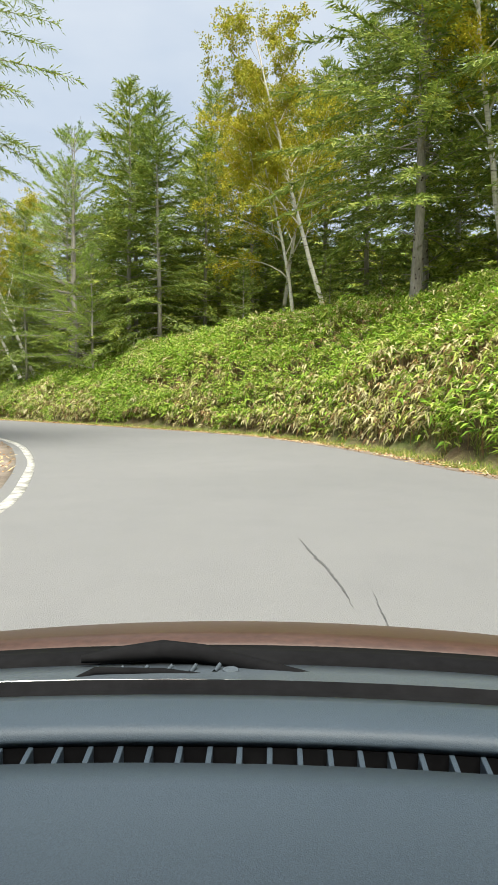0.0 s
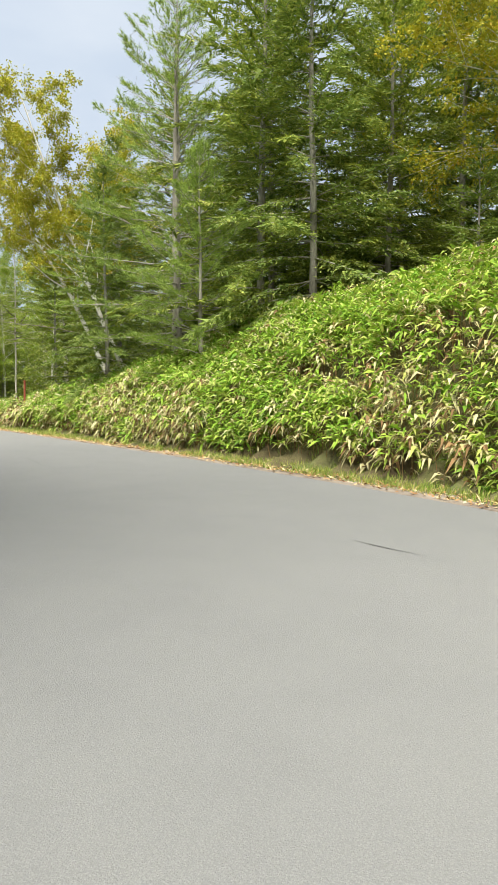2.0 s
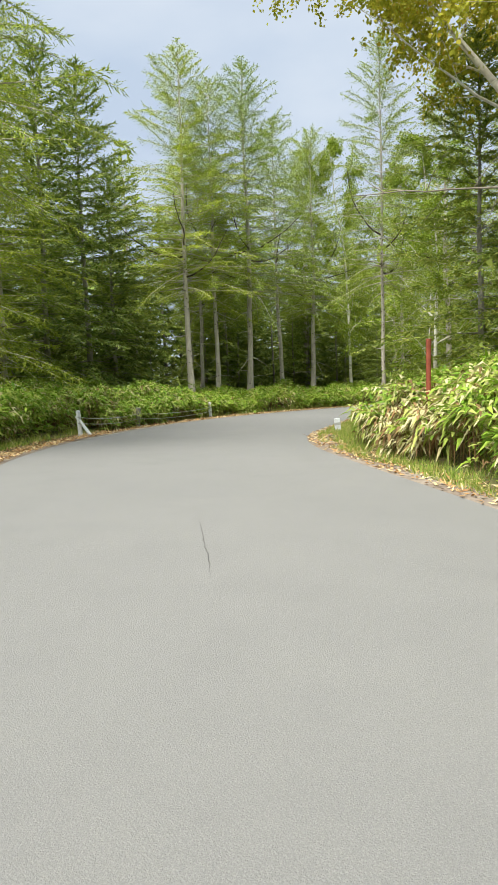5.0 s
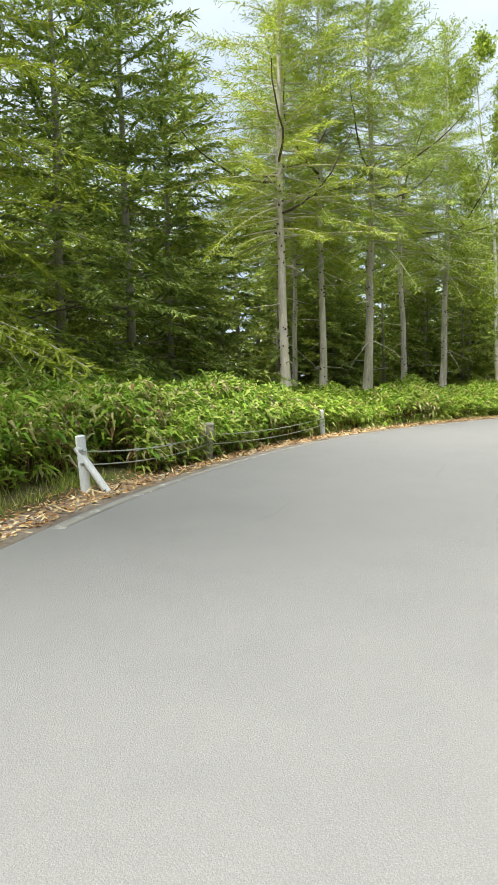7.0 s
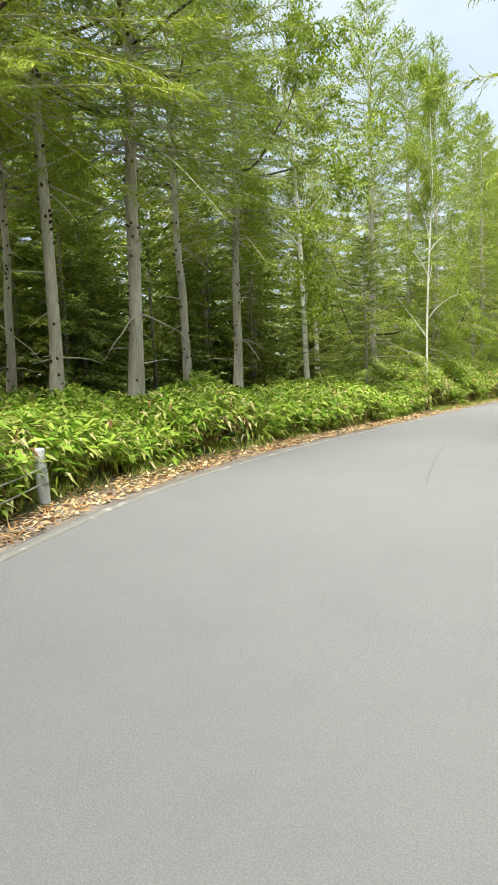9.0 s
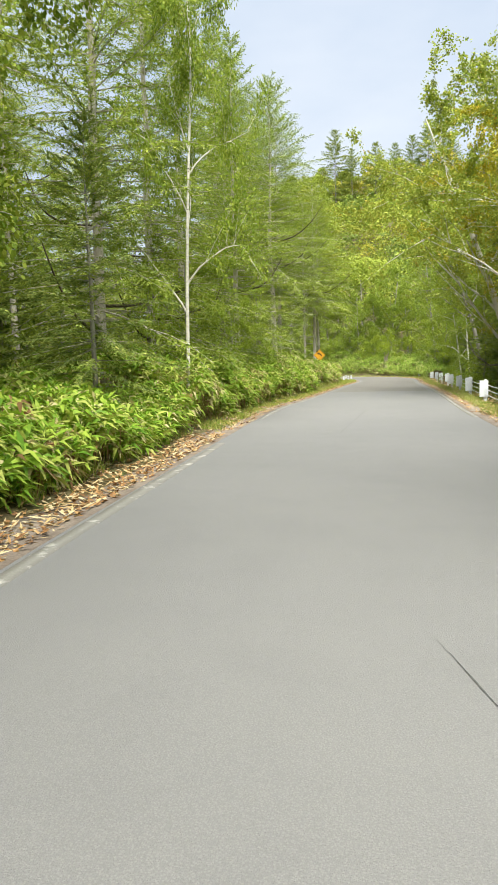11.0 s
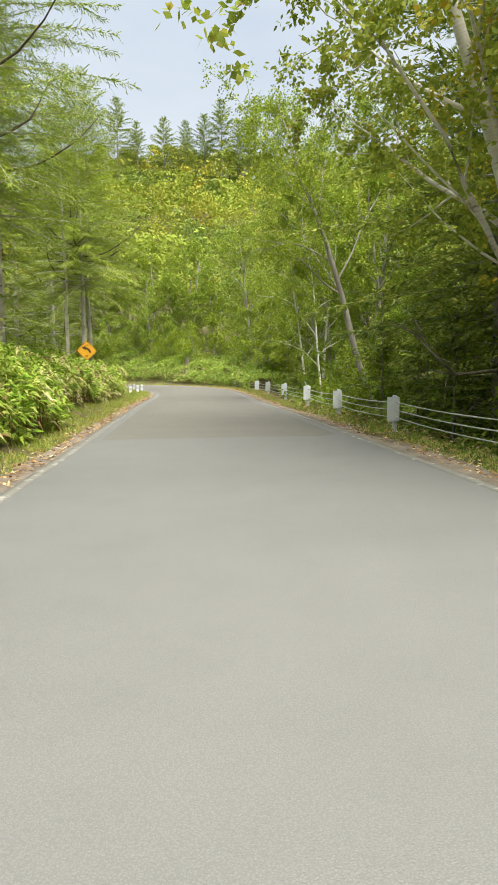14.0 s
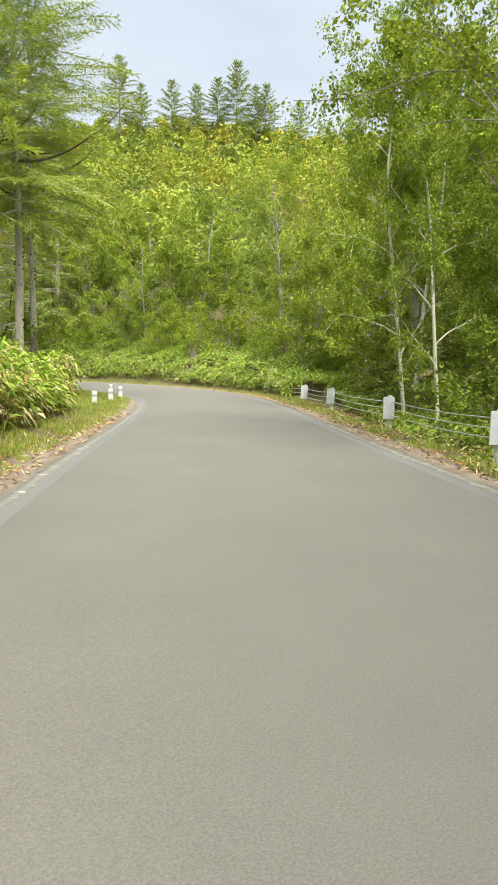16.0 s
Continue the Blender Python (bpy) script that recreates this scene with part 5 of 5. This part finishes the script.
def plain_post(x, y):
    """A round barrier post with a domed cap."""
    p = thing("guard_post", "weathered white barrier post half hidden in bamboo", "guard post", "cable barrier posts")
    part("pole", cylinder_bm(0.065, 1.0, 14), M_WHITE, p).location = (0, 0, -0.3)
    cap = bmesh.new()
    bmesh.ops.create_uvsphere(cap, u_segments=12, v_segments=6, radius=0.066)
    bmesh.ops.scale(cap, vec=(1, 1, 0.4), verts=cap.verts)
    part("cap", cap, M_WHITE, p, smooth=True).location = (0, 0, 0.70)
    for z in (0.32, 0.48):
        part("cable_clip", box_bm(0.05, 0.03, 0.035, (0, 0, 0), 0.006), M_GALV, p).location = (0.03, -0.064, z)
    p.matrix_basis = pose(x, y, -0.1, 3, -4, 60)


plain_post(-26.7, 30.1)


def concrete_post(x, y):
    p = thing("barrier_post", "old grey concrete barrier post among bamboo leaves", "guard post", "cable barrier posts")
    part("shaft", box_bm(0.13, 0.13, 0.95, (0, 0, -0.3), 0.018), M_CONCRETE, p)
    part("cap", box_bm(0.15, 0.15, 0.05, (0, 0, 0.65), 0.015), M_CONCRETE, p)
    p.matrix_basis = pose(x, y, -0.06, 2, 4, 55)


concrete_post(-24.12, 25.0)
SLACK = [(-22.15, 21.9, 0.08), (-24.12, 25.0, 0.0), (-26.7, 30.1, -0.02)]
cable_run(SLACK, (0.28, 0.44), 0.08, "slack steel barrier cable running through bamboo", M_GALV, 0.009, side=(0.09, -0.06))
for u in (0.35, 0.5, 0.62):
    c = thing("cable_clamp", "small grey cable clamp", "clamp", "clamps on the slack cables")
    part("block", box_bm(0.09, 0.035, 0.04, (0, 0, -0.02), 0.008), M_GALV, c)
    part("bolt", cylinder_bm(0.008, 0.05, 8), M_GALV, c).location = (0, 0, -0.01)
    a, b = SLACK[0], SLACK[1]
    c.matrix_basis = pose(a[0] + (b[0] - a[0]) * u + 0.09, a[1] + (b[1] - a[1]) * u - 0.06, 0.08 * (1 - u) + 0.44 - 0.32 * u * (1 - u), 0, 0, 118)

# low marker posts on the left before the last bend
marker = thing("marker_post", "short white marker post standing in roadside grass", "marker post", "short marker posts")
part("body", box_bm(0.15, 0.06, 0.62, (0, 0, -0.15), 0.012), M_WHITE, marker)
part("band", box_bm(0.154, 0.064, 0.07, (0, 0, 0.30), 0.004), M_GALV, marker, "grey reflective band")
for n, (x, y) in enumerate(((-27.45, 91.6), (-27.15, 94.0), (-27.0, 96.4), (-27.6, 99.2))):
    m = pose(x, y, -0.06, random.uniform(-3, 3), random.uniform(-3, 3), 10 * n)
    if n == 0:
        marker.matrix_basis = m
    else:
        copy_thing(marker, m)
p = copy_thing(marker, pose(-16.15, 25.75, -0.12, 4, -5, 40))
tagged(p, "short weathered white marker post leaning in dry grass")


def rust_post(x, y, top):
    p = thing("red_post", "thin rust-red marker pole standing in bamboo", "pole")
    z = ground_at(x, y)
    part("pole", cylinder_bm(0.04, top - z + 0.3, 12), M_RUST, p).location = (0, 0, -0.3)
    part("cap", cylinder_bm(0.045, 0.04, 12), M_RUST, p).location = (0, 0, top - z)
    p.matrix_basis = pose(x, y, z, 0, 1, 0)


rust_post(-11.35, 22.45, 1.84)


def warning_sign(x, y, zc, turn):
    """A diamond plate with a dark arrow that bends to the left."""
    s = thing("road_sign", "orange-yellow diamond warning sign with dark left-bend arrow", "road sign")
    half = 0.30
    rot = Matrix.Rotation(radians(45), 4, "Y")
    plate = part("plate", box_bm(2 * half, 0.012, 2 * half, (0, 0, 0), 0.004), M_SIGN, s)
    plate.data.transform(Matrix.Translation((0, 0, zc)) @ rot @ Matrix.Translation((0, 0, -half)))
    border = bmesh.new()
    a, b = half - 0.012, half - 0.026
    ring = [border.verts.new((sx * r, -0.0085, sz * r)) for r in (a, b) for sx, sz in ((-1, -1), (1, -1), (1, 1), (-1, 1))]
    for k in range(4):
        border.faces.new((ring[k], ring[(k + 1) % 4], ring[4 + (k + 1) % 4], ring[4 + k]))
    bmesh.ops.solidify(border, geom=border.faces[:], thickness=0.002)
    bmesh.ops.transform(border, matrix=Matrix.Translation((0, 0, zc)) @ rot, verts=border.verts)
    part("border", border, M_SIGNDARK, plate)
    arrow = bmesh.new()
    # shaft: part of a ring from the lower right up to the left, then the head
    inner, outer, cx, cz = 0.19, 0.265, -0.10, -0.20
    rows = []
    for k in range(11):
        w = radians(10 + 72 * k / 10)
        rows.append((arrow.verts.new((cx + inner * math.cos(w), -0.0095, cz + inner * math.sin(w))), arrow.verts.new((cx + outer * math.cos(w), -0.0095, cz + outer * math.sin(w)))))
    for p0, p1 in zip(rows[:-1], rows[1:]):
        arrow.faces.new((p0[0], p0[1], p1[1], p1[0]))
    hx, hz = cx + 0.2275 * math.cos(radians(82)), cz + 0.2275 * math.sin(radians(82))
    arrow.faces.new([arrow.verts.new(q) for q in ((hx, -0.0095, hz + 0.085), (hx - 0.15, -0.0095, hz + 0.03), (hx + 0.01, -0.0095, hz - 0.085))])
    bmesh.ops.transform(arrow, matrix=Matrix.Translation((0.02, 0, zc + 0.08)), verts=arrow.verts)
    bmesh.ops.recalc_face_normals(arrow, faces=arrow.faces)
    bmesh.ops.solidify(arrow, geom=arrow.faces[:], thickness=0.002)
    part("arrow", arrow, M_SIGNDARK, plate, "dark arrow bending left")
    for dz, half_w in ((0.235, 0.05), (0.205, 0.075), (-0.20, 0.06), (-0.235, 0.04)):
        for sx in (-1, 1):
            line = box_bm(half_w * 0.8, 0.004, 0.012, (0, 0, 0), 0.001)
            bmesh.ops.translate(line, vec=(sx * half_w * 0.5, -0.0075, zc + dz), verts=line.verts)
            part("print_bar", line, M_SIGNDARK, plate)
    z = ground_at(x, y)
    pole = part("pole", cylinder_bm(0.03, zc - z + 0.6, 12), M_GALV, s)
    pole.location = (0, 0.045, z - 0.3)
    for dz in (-0.16, 0.14):
        clamp = part("clamp", box_bm(0.09, 0.05, 0.03, (0, 0, 0), 0.005), M_GALV, s)
        clamp.location = (0, 0.03, zc + dz)
    s.matrix_basis = pose(x, y, 0, 0, 0, turn)


warning_sign(-28.78, 83.6, 2.06, 8)


def stump(x, y):
    """A splintered snag: a hollow tapered shell with a torn rim."""
    rng = np.random.default_rng(3)
    root = thing("tree_stump", "pale splintered broken tree stump on the bank", "stump")
    bm = bmesh.new()
    sides, rings = 14, []
    for k, (r, z) in enumerate(((0.34, -0.3), (0.27, 0.1), (0.23, 0.6), (0.2, 0.9))):
        rings.append([bm.verts.new((r * math.cos(6.283 * i / sides) * rng.uniform(0.92, 1.08), r * math.sin(6.283 * i / sides) * rng.uniform(0.92, 1.08), z + (rng.uniform(0, 1.0) ** 2 * 1.1 if k == 3 else 0))) for i in range(sides)])
    for a, b in zip(rings[:-1], rings[1:]):
        for i in range(sides):
            bm.faces.new((a[i], a[(i + 1) % sides], b[(i + 1) % sides], b[i]))
    bmesh.ops.solidify(bm, geom=bm.faces[:], thickness=0.05)
    part("trunk", bm, M_STUMP, root)
    root.matrix_basis = pose(x, y, ground_at(x, y), 4, 3, 0)


stump(-23.75, 113.5)


def bare_branch(points, r, seed, label):
    """A bare forked bough."""
    rng = np.random.default_rng(seed)
    p = np.array(points, float)
    pts = np.stack([np.interp(np.linspace(0, len(p) - 1, 12), np.arange(len(p)), p[:, k]) for k in range(3)], 1) + rng.normal(0, 0.02, (12, 3))
    root = thing("bare_branch", label, "branch")
    v, q = tube(pts, np.linspace(r, r * 0.25, 12), 6)
    child("bough", mesh_from("bough", v - pts[0], q, M_DEADWOOD, smooth=True), root)
    for k in range(3, 11):
        d = unit(pts[min(k + 1, 11)] - pts[k - 1]) + rng.normal(0, 0.7, 3)
        t = limb_path(pts[k] - pts[0], d, rng.uniform(0.4, 1.1), (0, 0, -0.4), rng, 6, 0.12)
        v, q = tube(t, np.linspace(r * 0.4, 0.004, 6), 4)
        child("twig", mesh_from("twig", v, q, M_DEADWOOD, smooth=True), root)
    root.matrix_basis = Matrix.Translation(pts[0])


bare_branch([(-18.2, 69.3, 1.2), (-19.4, 69.0, 1.1), (-20.0, 68.8, 1.5), (-20.5, 68.9, 2.3)], 0.05, 1, "grey bare fallen bough over the valley edge")
bare_branch([(-17.0, 104.0, -0.2), (-19.0, 103.0, 1.6), (-20.4, 102.6, 2.6)], 0.05, 2, "pale bare bough leaning out from the wood")
bare_branch([(-8.6, 22.8, 3.6), (-9.8, 22.2, 3.9), (-11.0, 21.7, 4.0), (-12.0, 21.4, 4.1)], 0.022, 3, "pale bare bough reaching over the bank")


# ---------------------------------------------------------------- the car at the start of the drive
M_CARPAINT = rough_surface("dusty_red_brown_paint", [(0.3, (0.045, 0.022, 0.016)), (0.7, (0.085, 0.048, 0.036))], 2.2, 90, 0.38, 0.0006, spec=0.4)
M_DASH = rough_surface("grey_dashboard_plastic", [(0.3, (0.046, 0.066, 0.088)), (0.7, (0.058, 0.080, 0.104))], 3, 900, 0.5, 0.0006, spec=0.45)
M_BLACK = rough_surface("black_rubber", [(0.3, (0.005, 0.005, 0.006)), (0.7, (0.010, 0.010, 0.011))], 6, 90, 0.9, 0.0008, spec=0.12)
# cowl grey is raised so the colour itself carries the reflected sky
M_COWL = rough_surface("cowl_plastic_with_sky_sheen", [(0.3, (0.075, 0.092, 0.11)), (0.7, (0.095, 0.115, 0.135))], 4, 400, 0.4, 0.0006)
M_BRIGHT = rough_surface("bright_trim_and_glint", [(0.3, (0.55, 0.55, 0.54)), (0.7, (0.68, 0.68, 0.67))], 8, 90, 0.35, 0.0003, metal=0.5)
M_TYRE = rough_surface("tyre_rubber", [(0.3, (0.02, 0.02, 0.02)), (0.7, (0.04, 0.04, 0.04))], 6, 60, 0.9, 0.003)


def swept(profile, half, bow, steps=28, drop=0.0, thick=0.008, shift=0.0):
    """A sheet across the car: profile rows of (ahead, height), bowed back and lowered towards the sides; a second layer gives it thickness."""
    bm = bmesh.new()
    us = np.linspace(-half, half, steps + 1) + shift
    grid = [[bm.verts.new((u, f - bow * u * u, h - drop * u * u)) for f, h in profile] for u in us]
    for a, b in zip(grid[:-1], grid[1:]):
        for k in range(len(profile) - 1):
            bm.faces.new((a[k], b[k], b[k + 1], a[k + 1]))
    bmesh.ops.recalc_face_normals(bm, faces=bm.faces)
    bmesh.ops.solidify(bm, geom=bm.faces[:], thickness=-thick)
    return bm


def bar(points, r, sides=6):
    v, q = tube(np.array(points, float), np.broadcast_to(r, len(points)), sides)
    return v, q


def bmesh_from(vq):
    bm = bmesh.new()
    vs = [bm.verts.new(p) for p in vq[0]]
    for f in vq[1]:
        bm.faces.new([vs[int(k)] for k in f])
    return bm


def build_car(m):
    car = thing("car", "red-brown car with grey dashboard and resting wipers", "car")
    car.matrix_basis = m
    # dashboard: near part, vent trough, far part up to the glass
    near = [(0.02, 0.60), (0.16, 0.80), (0.22, 0.838), (0.30, 0.850), (0.385, 0.851), (0.40, 0.856), (0.428, 0.853)]
    far = [(0.468, 0.852), (0.477, 0.857), (0.52, 0.853), (0.546, 0.846)]
    dash = part("dashboard", swept(near, 0.70, 0.25, drop=0.02), M_DASH, car, "matt grey moulded plastic dashboard", True)
    part("dash_lip", swept(far, 0.70, 0.25, drop=0.02), M_DASH, car, "matt grey plastic ledge below the glass", True)
    vent = part("vent_trough", swept([(0.428, 0.852), (0.43, 0.80), (0.466, 0.80), (0.468, 0.851)], 0.56, 0.25, drop=0.02), M_BLACK, car, "dark demister slot")
    fin = box_bm(0.004, 0.038, 0.029, (0, 0, 0), 0.001)
    first = part("vent_fin", fin, M_DASH, vent)
    for k in range(-26, 27):
        u = k * 0.0206
        ob = first if k == -26 else new("vent_fin", first.data)
        ob.parent = vent
        ob.matrix_basis = pose(u, 0.448 - 0.25 * u * u, 0.8235 - 0.02 * u * u, 0, 0, -math.degrees(math.atan(0.5 * u)))
    part("glass_seal", swept([(0.546, 0.847), (0.556, 0.838), (0.575, 0.84), (0.585, 0.846)], 0.72, 0.25, drop=0.02), M_BLACK, car, "black rubber seal")
    # bright strip on the left side, modelled in place of a reflection
    part("seal_trim", swept([(0.598, 0.838), (0.602, 0.8425), (0.606, 0.838)], 0.36, 0.2, drop=0.02, thick=0.001, shift=-0.34), M_BRIGHT, car, "thin pale strip standing in for a reflection")
    part("cowl", swept([(0.585, 0.838), (0.62, 0.828), (0.66, 0.820), (0.70, 0.812)], 0.72, 0.28, drop=0.03), M_COWL, car, "grey plastic cowl below the windscreen, sky reflection in its colour", True)
    part("bonnet_seal", swept([(0.70, 0.812), (0.72, 0.818), (0.755, 0.812)], 0.70, 0.26, drop=0.04), M_BLACK, car, "black rubber strip behind the bonnet", True)
    # bonnet and nose
    hood = [(0.755, 0.792), (0.762, 0.813), (0.80, 0.812), (0.95, 0.775), (1.10, 0.725), (1.25, 0.66), (1.36, 0.59), (1.42, 0.50)]
    part("bonnet", swept(hood, 0.66, 0.20, drop=0.08), M_CARPAINT, car, "dusty red-brown painted bonnet", True)
    part("front_bumper", swept([(1.40, 0.52), (1.46, 0.44), (1.46, 0.26), (1.40, 0.20)], 0.70, 0.22), M_CARPAINT, car, "", True)
    for s in (-1, 1):
        wing = bmesh.new()
        rows = [(0.55, 0.80), (0.80, 0.77), (1.05, 0.70), (1.28, 0.58), (1.30, 0.46), (1.22, 0.46), (1.14, 0.56), (1.0, 0.60), (0.86, 0.56), (0.78, 0.40), (0.76, 0.22), (0.55, 0.22)]
        out = [wing.verts.new((s * (0.72 if h > 0.7 else 0.75), f, h)) for f, h in rows]
        wing.faces.new(out)
        bmesh.ops.triangulate(wing, faces=wing.faces[:])
        bmesh.ops.solidify(wing, geom=wing.faces[:], thickness=0.02)
        part("wing", wing, M_CARPAINT, car)
        door = box_bm(0.05, 1.15, 0.58, (s * 0.735, -0.05, 0.22), 0.015)
        part("door", door, M_CARPAINT, car)
        lamp = bmesh.new()
        bmesh.ops.create_uvsphere(lamp, u_segments=14, v_segments=8, radius=0.09)
        bmesh.ops.scale(lamp, vec=(1.3, 0.6, 0.8), verts=lamp.verts)
        head = part("headlight", lamp, M_BRIGHT, car, "", True)
        head.location = (s * 0.5, 1.34, 0.52)
        for f in (1.0, -1.25):
            wheel = part("wheel", cylinder_bm(0.17, 0.12, 20), M_BRIGHT, car)
            wheel.matrix_basis = pose(s * 0.68 - 0.06, f, 0.27, 0, 90, 0)
            ring = bmesh.new()
            prof = [(0.17, 0.0), (0.25, -0.01), (0.27, 0.02), (0.27, 0.12), (0.25, 0.15), (0.17, 0.14)]
            turns = [[ring.verts.new((r * math.cos(6.2832 * k / 24), r * math.sin(6.2832 * k / 24), z)) for r, z in prof] for k in range(24)]
            for k in range(24):
                a, b = turns[k], turns[(k + 1) % 24]
                for q in range(6):
                    ring.faces.new((a[q], a[(q + 1) % 6], b[(q + 1) % 6], b[q]))
            bmesh.ops.recalc_face_normals(ring, faces=ring.faces)
            part("tyre", ring, M_TYRE, wheel, "", True)
    part("floor", box_bm(1.46, 2.6, 0.06, (0, -0.35, 0.22), 0.01), M_BLACK, car)
    part("rear_panel", box_bm(1.42, 0.06, 0.85, (0, -1.62, 0.22), 0.02), M_CARPAINT, car)
    # wiper at rest: linkage arm, blade frame, rubber, pivot
    wip = part("wiper_arm", bmesh_from(bar([(-0.104, 0.70, 0.836), (-0.068, 0.705, 0.838), (-0.022, 0.71, 0.839), (0.019, 0.70, 0.838), (0.064, 0.68, 0.834), (0.118, 0.655, 0.828), (0.17, 0.635, 0.824), (0.23, 0.615, 0.820)], [0.004, 0.008, 0.011, 0.010, 0.008, 0.007, 0.006, 0.004])), M_BLACK, car, "black wiper arm lying on the cowl", True)
    wip.matrix_basis = pose(0, 0, -0.007, 0, 0, 7.4)
    v, q = bar([(-0.28, 0.64, 0.828), (-0.151, 0.645, 0.834), (-0.102, 0.65, 0.834), (-0.085, 0.66, 0.839), (-0.02, 0.66, 0.836), (0.029, 0.65, 0.832), (0.072, 0.64, 0.828), (0.136, 0.635, 0.824)], 0.004)
    child("blade_frame", mesh_from("blade_frame", v, q, M_BLACK, smooth=True), wip)
    v, q = bar([(-0.28, 0.632, 0.830), (-0.15, 0.636, 0.834), (0.0, 0.638, 0.832), (0.10, 0.632, 0.828)], 0.003)
    child("blade_rubber", mesh_from("blade_rubber", v, q, M_BLACK, smooth=True), wip)
    for k in range(6):
        u = -0.09 + 0.024 * k
        v, q = bar([(u, 0.657, 0.836), (u + 0.006, 0.675, 0.836)], 0.0025, 4)
        child("blade_bridge", mesh_from("blade_bridge", v, q, M_COWL, smooth=True), wip)
    for x, y, z, r in ((0.046, 0.66, 0.828, 0.011), (0.124, 0.65, 0.821, 0.009)):
        part("pivot_nut", cylinder_bm(r, 0.009, 12, r * 0.7), M_COWL, wip).location = (x, y, z)
    # roof, pillars and back close the cabin
    roof = bmesh.new()
    us, fs = np.linspace(-0.62, 0.62, 11), np.linspace(-1.6, 0.02, 11)
    grid = [[roof.verts.new((u, f, 1.46 - 0.16 * u * u - 0.05 * (f + 0.8) ** 2)) for f in fs] for u in us]
    for p0, p1 in zip(grid[:-1], grid[1:]):
        for k in range(10):
            roof.faces.new((p0[k], p1[k], p1[k + 1], p0[k + 1]))
    bmesh.ops.recalc_face_normals(roof, faces=roof.faces)
    bmesh.ops.solidify(roof, geom=roof.faces[:], thickness=0.04)
    part("roof", roof, M_CARPAINT, car, "", True)
    for s in (-1, 1):
        for foot, top in (((0.72, 0.46, 0.78), (0.62, 0.0, 1.38)), ((0.73, -0.62, 0.78), (0.62, -0.62, 1.40)), ((0.73, -1.6, 0.78), (0.62, -1.58, 1.38))):
            v, q = bar([(s * foot[0], foot[1], foot[2]), (s * (foot[0] + top[0]) / 2 + s * 0.02, (foot[1] + top[1]) / 2, (foot[2] + top[2]) / 2), (s * top[0], top[1], top[2])], 0.04, 8)
            child("pillar", mesh_from("pillar", v, q, M_CARPAINT, smooth=True), car)
    for s in (-0.36, 0.36):
        seat = part("seat", box_bm(0.48, 0.5, 0.16, (s, -0.62, 0.34), 0.05), M_BLACK, car, "dark fabric seat", True)
        part("backrest", box_bm(0.46, 0.14, 0.62, (0, 0, 0), 0.05), M_BLACK, seat, "", True).matrix_basis = pose(s, -0.92, 0.45, 14, 0, 0)
    return car


CAR = build_car(pose(11.94, -12.53, 0.0, 0, 0, 9.0))
